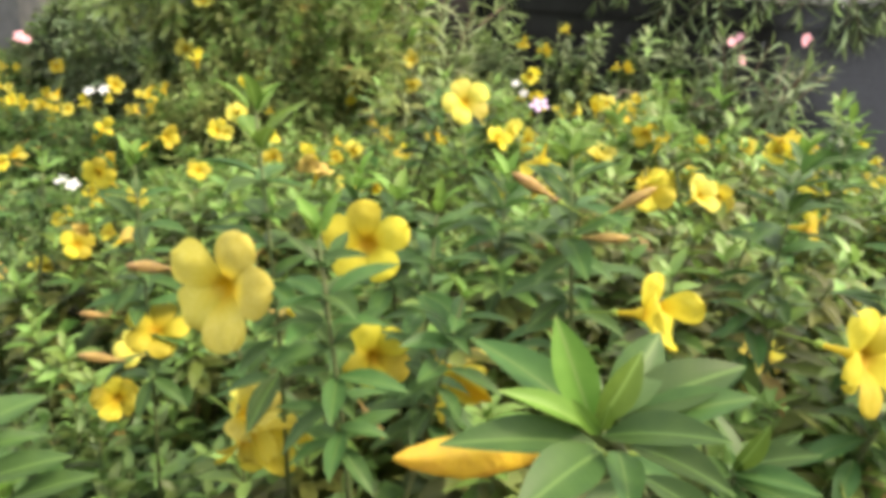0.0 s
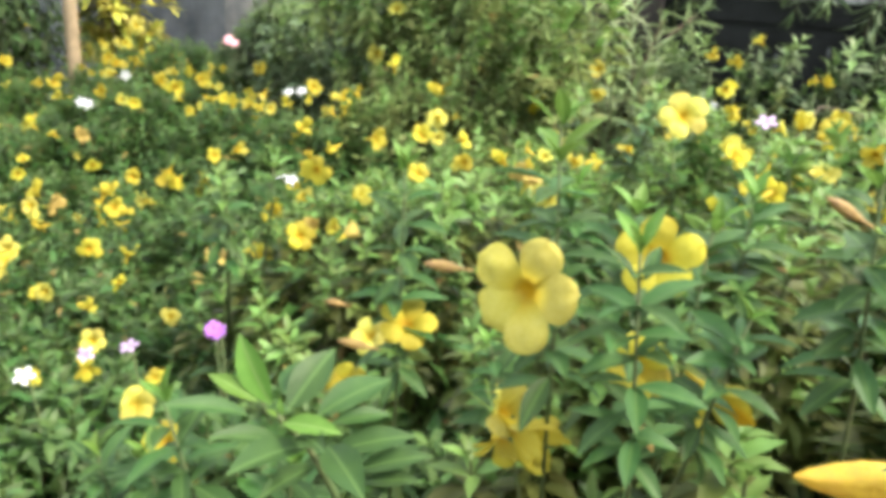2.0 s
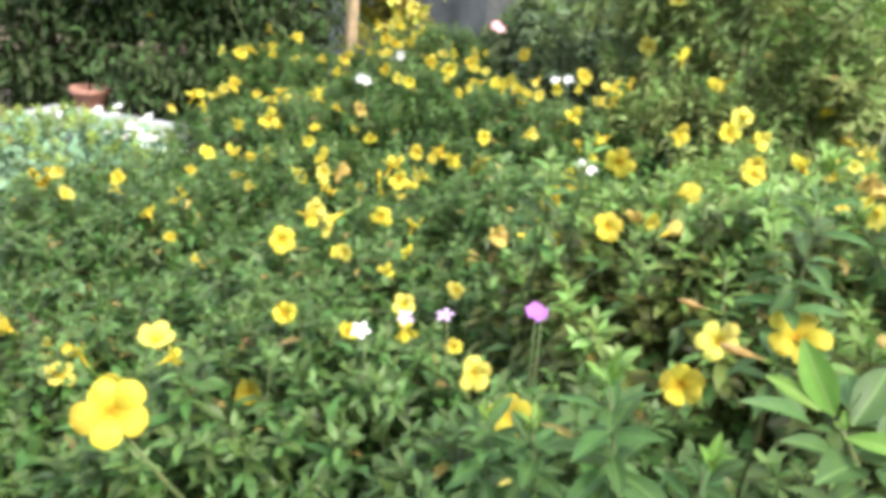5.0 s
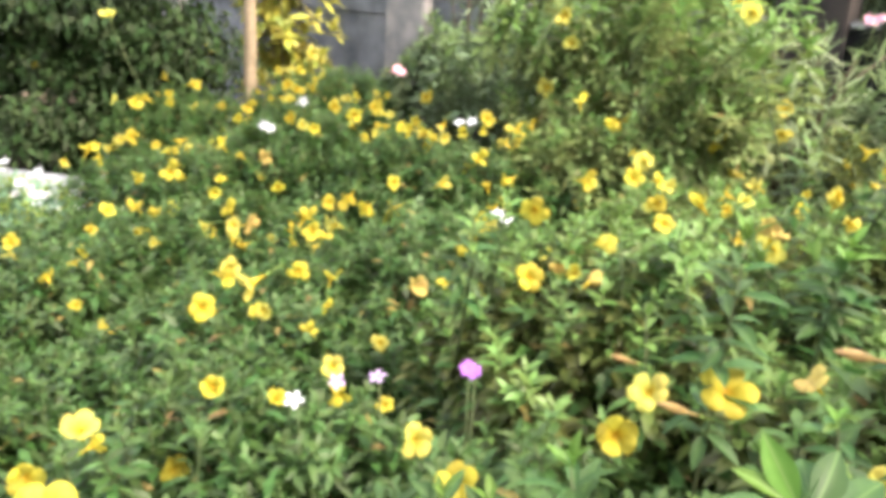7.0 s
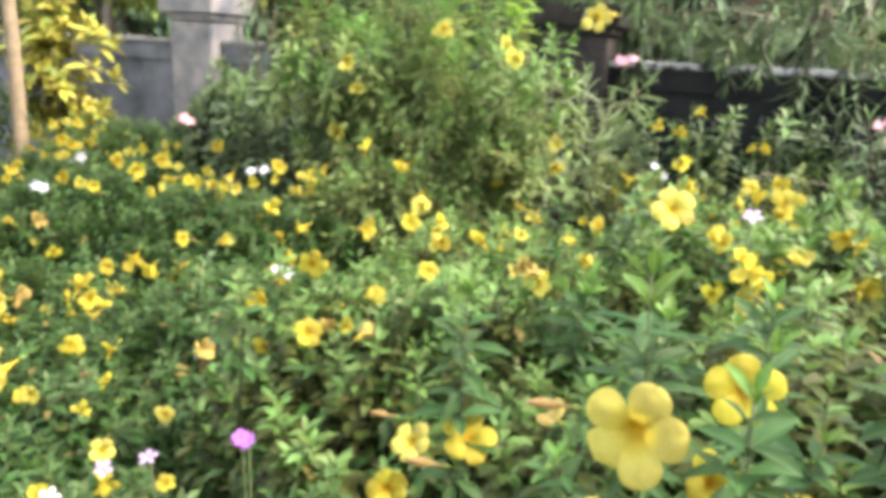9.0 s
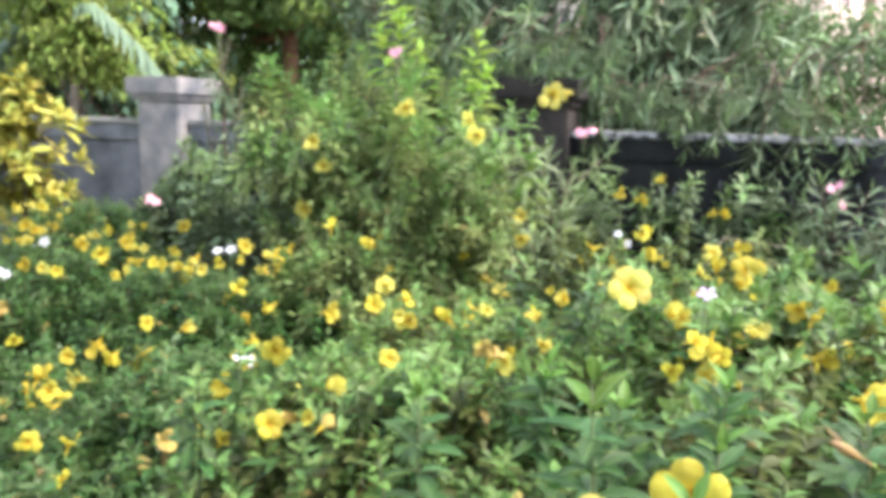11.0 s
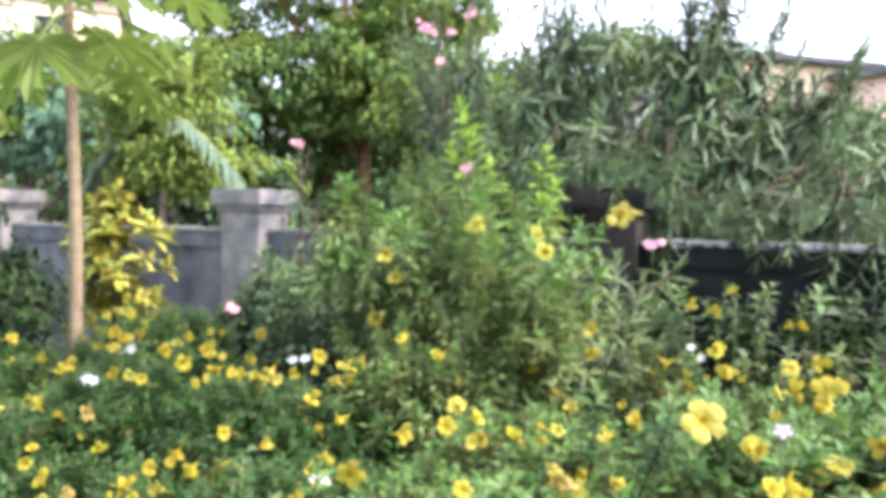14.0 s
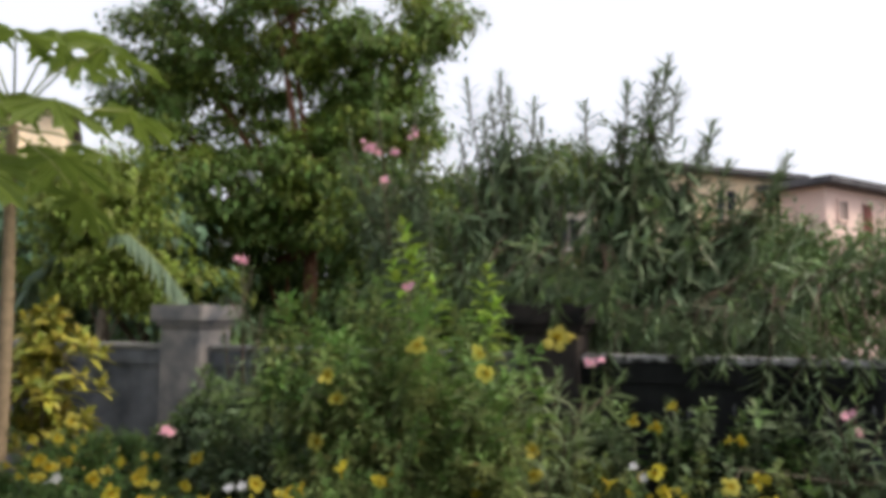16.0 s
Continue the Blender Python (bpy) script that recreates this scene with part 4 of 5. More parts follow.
# ---- blossoms, bush by bush ----
PLANTS = {"front": front, "second": second, "flank": flank, "centre": centre, "near_left": near_left, "far_left": far_left, "behind": behind, "side": side, "rear": rear,
          "rear_left": rear_left, "middle": middle, "rear_right": rear_right, "edge": edge, "outer": outer, "tall": tall, "tall_right": tall_right, "wall_side": wall_side,
          "fringe": fringe, "margin": margin, "trunk_side": trunk_side, "foot": foot}
bloom(front, (-0.172, 0.529, 1.274), "open", "lemon", (-0.38, -1, 0.28), 0.0448, True, 1.12)
bloom(front, (-0.064, 0.585, 1.298), "open", "gold", (-0.15, -0.8, 0.25), 0.036, True, 0.25)
bloom(front, (-0.056, 0.66, 1.158), "open", "gold", (0.35, -0.7, 0.35), 0.034, True, 0.5)
bloom(front, (-0.182, 0.66, 1.090), "half", "lemon", (0.45, -0.5, 0.75), 0.038, True)
bloom(front, (-0.160, 0.64, 1.075), "shut", "gold", (0.7, -0.5, -0.1), 0.036, True)
bloom(front, (-0.185, 0.65, 1.045), "half", "gold", (0.3, -0.5, -0.6), 0.032, True)
bloom(front, (0.163, 0.514, 1.282), "half", "gold", (0.55, -0.55, 0.25), 0.035, True, 0.05)
bloom(front, (0.295, 0.46, 1.28), "open", "gold", (0.45, -0.8, 0.15), 0.040, True)
bloom(front, (0.43, 0.92, 1.06), "half", "lemon", (-0.3, -0.8, 0.3), 0.032, True)
bloom(front, (0.26, 0.95, 1.27), "half", "gold", (0.2, -0.8, 0.2), 0.040, True)
bloom(front, (0.38, 1.10, 1.23), "half", "lemon", (0.3, -0.6, 0.5), 0.038)
bloom(front, (0.48, 0.95, 1.23), "half", "gold", (0.6, -0.7, 0.2), 0.034)
bloom(front, (0.08, 1.18, 1.28), "half", "gold", (0.6, -0.5, 0.3), 0.028)
bloom(front, (0.02, 0.68, 1.13), "shut", "gold", (0.7, -0.5, -0.3), 0.032)
bloom(near_left, (-1.15, 0.478, 0.855), "open", "gold", (0.75, -0.65, 0.55), 0.051, True, 0.5)
part("stalk", tube([(0.05, -0.49, 0.82), (0.06, -0.42, 0.68), (0.03, -0.25, 0.40)], (0.003, 0.004, 0.005), 5), STEM, near_left)
bud(front, (0.073, 0.291, 1.308), (-1.0, -0.05, -0.06), 0.0425, BUD_LARGE)
bud(front, (0.09, 0.575, 1.345), (-0.85, 0.0, 0.45), 0.022)
bud(front, (0.13, 0.60, 1.33), (0.75, -0.1, 0.55), 0.022)
bud(front, (0.11, 0.60, 1.31), (0.95, -0.2, 0.1), 0.020)
bud(front, (-0.215, 0.60, 1.26), (-0.95, -0.1, 0.05), 0.024)
bud(front, (-0.07, 0.60, 1.15), (0.55, -0.35, -0.65), 0.022)
bloom(gapped, (-0.445, 1.00, 0.98), "open", "lemon", (-0.35, -0.6, 0.65), 0.038, True)
bloom(gapped, (-0.335, 0.82, 1.10), "open", "gold", (0.15, -0.45, 0.85), 0.038, True)
bloom(gapped, (-0.225, 0.99, 1.06), "half", "wilt", (-0.6, -0.3, 0.7), 0.030, True)
bloom(gapped, (-0.48, 1.01, 0.88), "half", "gold", (0.2, -0.7, 0.3), 0.040, True)
bloom(gapped, (-0.785, 0.89, 0.85), "half", "lemon", (0.75, -0.6, 0.2), 0.038, True)
bloom(gapped, (-0.68, 0.80, 0.86), "open", "gold", (0.1, -0.8, 0.5), 0.038, True)
bud(gapped, (-0.36, 0.80, 1.06), (-0.95, -0.15, 0.15), 0.028)
bud(gapped, (-0.46, 0.98, 1.03), (-0.95, -0.1, 0.1), 0.022)
for p, form, tint in (((0.39, 4.62, 1.20), "open", "gold"), ((0.52, 4.55, 1.17), "open", "gold"), ((0.95, 4.65, 1.10), "open", "gold"), ((0.62, 4.60, 1.30), "half", "gold"), ((1.02, 4.62, 1.09), "half", "gold")):
    bloom(fringe, p, form, tint)
    part("stalk", tube([(p[0] - 0.55, p[1] - 4.25, p[2] - 0.06), (p[0] * 0.98 - 0.54, p[1] - 4.27, p[2] - 0.25), (p[0] * 0.9 - 0.5, p[1] - 4.35, 0.5)], (0.004, 0.005, 0.007), 5), STEM, fringe)
for name, rows in BLOOMS.items():
    for x, y, z, size, form, tint in rows:
        place = Vector((x, y, z))
        way = (EYE_SIDE - place).normalized() * 0.8 + Vector(rng.normal(0, {"open": 0.30, "half": 0.62, "shut": 0.7}[form], 3)) + Vector((0.05, 0, 0.22))
        bloom(PLANTS[name], place, form, tint, way, size, near=math.hypot(x, y) < 2.5)
part("stalk", tube([(-0.45, -0.17, 1.24), (-0.38, -0.12, 1.0), (-0.20, 0.0, 0.5)], (0.003, 0.004, 0.006), 5), STEM, trunk_side)
part("bare_twig", tube([(0.15, -0.1, 0.7), (0.35, 0.0, 1.02), (0.6, 0.1, 0.98), (0.95, 0.15, 0.93), (1.25, 0.1, 0.96)], (0.006, 0.005, 0.004, 0.004, 0.003), 6), BARK, fringe, "bare grey arching twig")
# the many small blossoms scattered over the farther tops, some in pairs and turned every way
SCATTER = ((rear_left, 15), (outer, 16), (wall_side, 10), (trunk_side, 10), (side, 14), (rear, 12), (behind, 10), (middle, 10), (rear_right, 18), (edge, 28), (fringe, 16), (corner, 6), (margin, 10),
           (foot, 10), (second, 12), (flank, 10), (far_left, 5))
for ob, number in SCATTER:
    b = next(b for b in BUSHES if b["ob"] == ob)
    for _ in range(number):
        a, r = rng.uniform(3.0, 6.4), rng.uniform(0.15, 0.97)
        x, y = b["x"] + b["rx"] * r * math.cos(a), b["y"] + b["ry"] * r * math.sin(a)
        z = float(canopy(b, x, y)) + rng.uniform(-0.05, 0.11)
        for _ in range(2 if rng.random() < 0.3 else 1):
            form = ("open", "half", "half", "shut")[rng.integers(4)]
            way = Vector((rng.normal(0, 0.7), rng.normal(-0.55, 0.5), rng.normal(0.35, 0.4)))
            bloom(ob, (x + rng.normal(0, 0.03), y, z + rng.normal(0, 0.02)), form, "gold" if rng.random() < 0.6 else "lemon", way, rng.uniform(0.030, 0.046))


# ---- small flowers between the bushes ----
def posy(name, label, mesh, base, heads, size, way=(0, -0.5, 0.8)):
    """A thin herb with a few five-petalled heads, on stalks from one root."""
    root = thing(name, (base[0], base[1], 0), label, "flower", "small flowers among the bushes")
    for p in heads:
        q = Vector(p) - Vector((base[0], base[1], 0))
        part("flower", mesh, None, root, "", facing(q, Vector(way) + Vector(rng.normal(0, 0.25, 3)), size, rng.uniform(0, 6)))
        part("stalk", tube([(0, 0, 0), (q.x * 0.6, q.y * 0.6 + 0.02, q.z * 0.6), (q.x, q.y + 0.01, q.z - 0.01)], (0.003, 0.0025, 0.002), 5), STEM, root)
    return root


posy("periwinkle", "pale violet periwinkle flower among green leaves", LAVENDER_FLOWER, (0.18, 1.60), [(0.172, 1.52, 1.288)], 0.021, (0, -0.3, 0.9))
posy("periwinkle", "bright violet periwinkle low between the bushes", VIOLET_FLOWER, (-0.80, 1.20), [(-0.785, 1.13, 0.875), (-0.770, 1.125, 0.872)], 0.017, (0.1, -0.35, 0.9))
posy("periwinkle", "pale lavender periwinkle low between the bushes", LAVENDER_FLOWER, (-1.0, 1.25), [(-1.08, 1.15, 0.76), (-1.00, 1.18, 0.78)], 0.020)
posy("periwinkle", "small white periwinkle flowers on thin stalks", WHITE_FLOWER, (-0.98, 1.90), [(-0.97, 1.85, 0.985), (-0.945, 1.86, 0.970)], 0.019)
posy("periwinkle", "small white periwinkle flowers on thin stalks", WHITE_FLOWER, (-3.05, 4.10), [(-3.05, 4.10, 0.84), (-3.00, 4.12, 0.86), (-3.08, 3.80, 0.74), (-3.03, 3.79, 0.73)], 0.034)
posy("periwinkle", "small white periwinkle flowers on thin stalks", WHITE_FLOWER, (-1.85, 3.90), [(-1.87, 3.95, 0.88), (-1.80, 3.96, 0.89)], 0.032)
posy("periwinkle", "small white periwinkle flower low in the bed", WHITE_FLOWER, (-1.10, 1.10), [(-1.09, 1.00, 0.79)], 0.020)
posy("periwinkle", "small white periwinkle flower near the wall", WHITE_FLOWER, (0.35, 4.20), [(0.33, 4.10, 1.03), (0.36, 3.95, 1.00)], 0.025)
posy("periwinkle", "small pink flowers on a thin stalk", PINK_FLOWER, (-2.70, 4.85), [(-2.68, 4.78, 1.03), (-2.66, 4.78, 1.06), (-2.63, 4.79, 1.04)], 0.034)
posy("periwinkle", "small white flowers beside the concrete slab", WHITE_FLOWER, (-4.3, 3.0), [(-4.3 + rng.uniform(-0.6, 0.6), 2.9 + rng.uniform(-0.5, 0.4), 0.30 + rng.uniform(0, 0.14)) for _ in range(36)], 0.037)


# ---- near leafy shoots, leaf by leaf ----
FINE_MESH = massed("leaf", *LEAF_FINE, np.eye(4)[None])
FINE_LEAF, FINE_YOUNG = copied(FINE_MESH, LEAF_PIECE), copied(FINE_MESH, YOUNG_PIECE)


def near_shoot(owner, tip, way, whorls, gap, size, splay=(28, 98), young=1, per=4, length=0.35, slim=1.0):
    """A leading shoot of a bush, each leaf a piece of its own."""
    base = Vector(tip) - owner.location
    stem = part("shoot", tube([base - Vector(way).normalized() * length, base - Vector(way).normalized() * length * 0.5 + Vector((0.004, 0, 0)), base], (0.0023, 0.0020, 0.0013), 7), STEM, owner, "upright leafy shoot")
    mats, index = shoots(np.array([base]), np.array([way], float), whorls, gap, size, per, splay, young, 0.12)
    for m, i in zip(mats, index):
        part("leaf", FINE_YOUNG if i == 1 else FINE_LEAF, None, stem, "", Matrix(m.tolist()) @ Matrix.Diagonal((slim, 1, 1, 1)))
    return stem


def set_leaf(stem, owner, base, tip, width, young, up=(0, -0.45, 1)):
    """One leaf of a leading shoot from its base to its tip, with its width as a share of its length."""
    base, tip = Vector(base) - owner.location, Vector(tip) - owner.location
    along = tip - base
    u = along.normalized()
    n = (Vector(up) - u * u.dot(Vector(up))).normalized()
    y, z = (u + 0.26 * n) / 1.033, (n - 0.26 * u) / 1.033
    x = y.cross(z)
    m = Matrix.Identity(4)
    for i, axis in enumerate((x * (width / 0.36), y, z)):
        m.col[i].xyz = axis * along.length / 1.033
    m.col[3].xyz = base
    part("leaf", FINE_YOUNG if young else FINE_LEAF, None, stem, "", m)


def more_leaves(stem, owner, leaves):
    for leaf in leaves:
        set_leaf(stem, owner, *leaf)


def leading_shoot(owner, path, leaves):
    """A near shoot whose spreading leaves are set one by one."""
    stem = part("shoot", tube([Vector(p) - owner.location for p in path], [0.0034 - 0.0006 * i for i in range(len(path))], 7), STEM, owner, "leafy shoot with broad spreading leaves")
    more_leaves(stem, owner, leaves)
    return stem


spread = leading_shoot(front, [(0.16, 0.40, 1.12), (0.115, 0.33, 1.25), (0.082, 0.285, 1.315), (0.066, 0.268, 1.335)], (
    ((0.066, 0.270, 1.334), (0.015, 0.300, 1.356), 0.31, False), ((0.064, 0.270, 1.337), (0.047, 0.284, 1.376), 0.40, True, (0, -1, 0.2)),
    ((0.070, 0.277, 1.334), (0.099, 0.312, 1.359), 0.44, False, (0, -1, 0.4)), ((0.066, 0.269, 1.336), (0.082, 0.277, 1.366), 0.42, True, (0, -1, 0.2)),
    ((0.064, 0.268, 1.334), (0.024, 0.260, 1.354), 0.26, True), ((0.067, 0.267, 1.328), (0.003, 0.251, 1.334), 0.28, False),
    ((0.068, 0.264, 1.327), (0.030, 0.220, 1.327), 0.40, False)))
more_leaves(spread, front, (
    ((0.068, 0.267, 1.332), (0.108, 0.238, 1.351), 0.35, False),
    ((0.076, 0.281, 1.332), (0.134, 0.299, 1.351), 0.38, False), ((0.078, 0.279, 1.328), (0.134, 0.281, 1.346), 0.32, False),
    ((0.084, 0.280, 1.320), (0.112, 0.236, 1.330), 0.34, False), ((0.078, 0.276, 1.320), (0.074, 0.232, 1.321), 0.36, False),
    ((0.067, 0.266, 1.335), (0.068, 0.262, 1.350), 0.44, True, (0, -1, 0)), ((0.067, 0.265, 1.334), (0.053, 0.261, 1.352), 0.30, True, (0, -1, 0.2)),
    ((0.100, 0.310, 1.285), (0.135, 0.270, 1.280), 0.32, False), ((0.100, 0.310, 1.280), (0.060, 0.275, 1.275), 0.32, False)))
leading_shoot(front, [(0.19, 0.42, 1.08), (0.165, 0.35, 1.22), (0.150, 0.325, 1.279)], (
    ((0.150, 0.325, 1.279), (0.178, 0.292, 1.292), 0.30, False), ((0.150, 0.327, 1.280), (0.187, 0.316, 1.298), 0.34, False), ((0.150, 0.325, 1.281), (0.160, 0.318, 1.312), 0.36, True, (0, -1, 0.3)),
    ((0.150, 0.325, 1.279), (0.118, 0.305, 1.292), 0.32, False), ((0.152, 0.330, 1.272), (0.200, 0.300, 1.268), 0.30, False), ((0.152, 0.330, 1.270), (0.140, 0.280, 1.266), 0.32, False)))
near_shoot(front, (0.160, 0.330, 1.270), (0.30, -0.15, 1), 6, 0.018, 0.058, (35, 98), 0)
broad = leading_shoot(gapped, [(-0.249, 0.384, 1.11), (-0.268, 0.377, 1.173), (-0.281, 0.364, 1.214), (-0.296, 0.351, 1.242)], (
    ((-0.301, 0.353, 1.248), (-0.329, 0.368, 1.286), 0.42, True, (0, -1, 0.3)),
    ((-0.309, 0.350, 1.250), (-0.344, 0.354, 1.261), 0.36, True),
    ((-0.312, 0.344, 1.243), (-0.352, 0.312, 1.261), 0.25, False),
    ((-0.296, 0.351, 1.241), (-0.301, 0.345, 1.248), 0.50, True),
    ((-0.293, 0.352, 1.242), (-0.297, 0.358, 1.252), 0.40, True, (0, -1, 0)),
    ((-0.291, 0.355, 1.244), (-0.277, 0.400, 1.268), 0.46, False, (0, -1, 0.3)),
    ((-0.294, 0.359, 1.252), (-0.299, 0.397, 1.257), 0.44, False, (0, -1, 0.3)),
    ((-0.293, 0.351, 1.237), (-0.251, 0.345, 1.241), 0.36, True),
    ((-0.276, 0.366, 1.236), (-0.242, 0.418, 1.242), 0.40, False)))
more_leaves(broad, gapped, (
    ((-0.269, 0.373, 1.228), (-0.235, 0.396, 1.228), 0.34, False),
    ((-0.293, 0.351, 1.223), (-0.326, 0.319, 1.240), 0.30, False),
    ((-0.280, 0.360, 1.217), (-0.304, 0.299, 1.232), 0.36, False),
    ((-0.267, 0.373, 1.207), (-0.217, 0.394, 1.216), 0.38, False),
    ((-0.254, 0.382, 1.189), (-0.206, 0.401, 1.198), 0.34, False),
    ((-0.275, 0.363, 1.201), (-0.294, 0.317, 1.204), 0.34, False),
    ((-0.270, 0.370, 1.213), (-0.230, 0.325, 1.213), 0.42, False),
    ((-0.250, 0.384, 1.179), (-0.210, 0.388, 1.186), 0.34, False),
    ((-0.284, 0.357, 1.227), (-0.255, 0.326, 1.240), 0.40, False)))
near_shoot(gapped, (-0.469, 0.491, 1.140), (-0.15, -0.1, 1), 6, 0.022, 0.058, length=0.40)
near_shoot(gapped, (-0.577, 0.611, 0.985), (-0.10, -0.1, 1), 6, 0.022, 0.060)
near_shoot(gapped, (-0.380, 0.560, 1.050), (0.1, -0.15, 1), 6, 0.022, 0.056)
near_shoot(gapped, (-0.631, 0.600, 0.985), (0.0, -0.15, 1), 6, 0.022, 0.060)
near_shoot(front, (-0.085, 0.490, 1.335), (-0.08, -0.12, 1), 9, 0.022, 0.050, (35, 88), 1)
near_shoot(front, (0.10, 0.62, 1.375), (-0.1, -0.05, 1), 9, 0.022, 0.056, (35, 95), 1)
near_shoot(front, (0.376, 0.80, 1.362), (0.06, -0.05, 1), 11, 0.024, 0.058, (35, 100), 1)
near_shoot(front, (0.02, 0.60, 1.25), (0.2, -0.1, 1), 7, 0.022, 0.054, (35, 95), 1)
near_shoot(front, (0.500, 0.74, 1.330), (0.12, -0.08, 1), 10, 0.024, 0.060, (35, 100), 1)
near_shoot(front, (0.440, 0.62, 1.250), (0.2, -0.1, 1), 8, 0.022, 0.060, (35, 100), 1)
near_shoot(front, (0.601, 1.15, 1.34), (0.1, -0.05, 1), 11, 0.024, 0.060, (35, 100), 1)
near_shoot(front, (-0.069, 1.00, 1.225), (0.0, -0.1, 1), 7, 0.022, 0.072, (30, 95), 1)
near_shoot(front, (0.079, 1.00, 1.260), (0.0, -0.1, 1), 7, 0.022, 0.072, (30, 95), 1)
near_shoot(front, (-0.22, 0.75, 1.12), (-0.2, -0.2, 1), 7, 0.022, 0.052, (35, 95), 1)
near_shoot(gapped, (-0.348, 0.825, 1.292), (0.02, -0.05, 1), 9, 0.034, 0.058, (35, 98), 1, length=0.5)
near_shoot(front, (-0.157, 0.613, 1.400), (-0.05, -0.05, 1), 9, 0.030, 0.056, (30, 98), 2, length=0.4)
near_shoot(front, (-0.008, 0.701, 1.300), (0.05, -0.05, 1), 9, 0.028, 0.058, (30, 98), 1, length=0.4)
near_shoot(centre, (-0.16, 1.35, 1.17), (0.08, -0.05, 1), 8, 0.026, 0.072, (30, 95), 2, length=0.45)

# ---- oleanders ----


def oleander(base, tips, label, flowers=(), leaf=0.15, spread=0.5, whorls=11, gap=0.045, twigs=8, stems=(0.016, 0.006), splay=118, hang=0.75, low=0.0, heads=6, leaves=(OLEANDER, OLEANDER_YOUNG)):
    """Long thin stems from one root, with twigs that carry whorls of narrow leaves."""
    root = thing("oleander", (base[0], base[1], 0), label, "oleander", "oleanders along the wall")
    points, ways, ends, rises = [], [], [], []
    for tip in tips:
        t = Vector(tip) - Vector((base[0], base[1], 0))
        bend = Vector((t.x * 0.35, t.y * 0.35, t.z * 0.55))
        part("branch", tube([(0, 0, -0.02), bend * 0.5, bend, bend.lerp(t, 0.6), t], (stems[0], stems[0] * 0.9, stems[0] * 0.7, stems[0] * 0.5, stems[1] * 0.5), 7), OLEANDER_BARK, root)
        ends.append(tuple(t))
        rises.append(tuple((t - bend).normalized() + Vector((0, 0, 0.5))))
        for _ in range(twigs):
            f = rng.uniform(low, 0.68)
            p = bend.lerp(t, f)
            d = (t - bend).normalized() * 0.8 + Vector((rng.normal(0, spread), rng.normal(0, spread), rng.uniform(0.1, 0.6)))
            q = p + d.normalized() * rng.uniform(0.2, 0.5)
            part("twig", tube([p, p.lerp(q, 0.5) + Vector((0, 0, 0.02)), q], (0.006, 0.005, 0.003), 5), OLEANDER_BARK, root)
            points.append(tuple(q))
            ways.append(tuple(d.normalized()))
    mats, index = shoots(np.array(points), np.array(ways), whorls, gap, leaf, 3, (22, splay), 1, 0.3)
    length = np.linalg.norm(mats[:, :3, 1], axis=1)
    fall = mats[:, :3, 1] / length[:, None] + np.array([[0, 0, -hang]])
    mats = leaf_frames(mats[:, :3, 3], fall, mats[:, :3, 2] / length[:, None], length)
    tuft, age = shoots(np.array(ends), np.array(rises), 15, 0.040, leaf * 0.62, 4, (12, 62), 2, 0.3)
    mats, index = np.concatenate([mats, tuft]), np.concatenate([index, age])
    index = np.where(index == 2, 0, index)
    tagged(part("leaves", massed("leaves", *LEAF_LONG, mats, index), list(leaves), root), kind="stuff")
    for p in flowers:
        q = Vector(p) - Vector((base[0], base[1], 0))
        for i in range(heads):
            at = q + Vector(rng.normal(0, 0.024, 3))
            part("flower", PINK_FLOWER, None, root, "", facing(at, Vector((rng.normal(0, 0.5), -0.7, rng.uniform(0, 0.8))), rng.uniform(0.022, 0.03)))
        part("flower_stalk", tube([q - Vector((0, -0.02, 0.22)), q - Vector((0.01, -0.01, 0.1)), q], (0.005, 0.004, 0.003), 5), STEM, root)
    return root


wall_oleander = oleander((0.36, 5.95), [(0.88, 6.0, 3.88), (0.74, 6.1, 3.6), (0.56, 6.0, 3.68), (0.22, 6.0, 3.52), (1.15, 6.0, 3.22), (1.71, 5.8, 3.02), (1.4, 5.8, 2.75), (0.75, 5.8, 2.7), (1.1, 5.8, 2.6), (0.4, 5.8, 2.55), (1.75, 5.6, 2.5), (0.95, 5.7, 2.35), (1.45, 5.65, 2.35), (0.6, 5.8, 3.0), (0.2, 5.8, 2.4), (1.3, 5.9, 3.0), (2.1, 5.55, 2.4), (2.45, 5.5, 2.5), (0.98, 6.1, 3.7), (0.80, 6.0, 3.78), (0.50, 6.05, 3.35), (1.22, 6.0, 3.35), (1.64, 5.85, 2.9), (0.36, 6.0, 3.05)],
         "tall dark green oleander with long drooping leaves behind the wall", leaf=0.265, twigs=6, whorls=8, gap=0.068, splay=136, spread=0.46, low=0.15, hang=0.6)
oleander((-0.35, 6.05), [(-0.47, 6.1, 3.85), (-0.19, 6.0, 3.58), (-0.75, 6.1, 3.78), (-0.60, 6.0, 3.45), (-0.05, 6.0, 3.2), (-0.70, 5.9, 3.0), (-0.30, 5.9, 2.75), (-0.9, 5.9, 2.6), (0.05, 5.9, 2.6), (-0.40, 6.1, 3.7), (-0.54, 6.05, 3.66), (-0.13, 6.0, 3.4), (-0.28, 6.0, 3.1), (-0.80, 6.1, 3.3), (0.10, 6.0, 3.0)],
         "tall grey-green oleander rising above the wall", leaf=0.225, twigs=7, whorls=8, gap=0.058, splay=136)
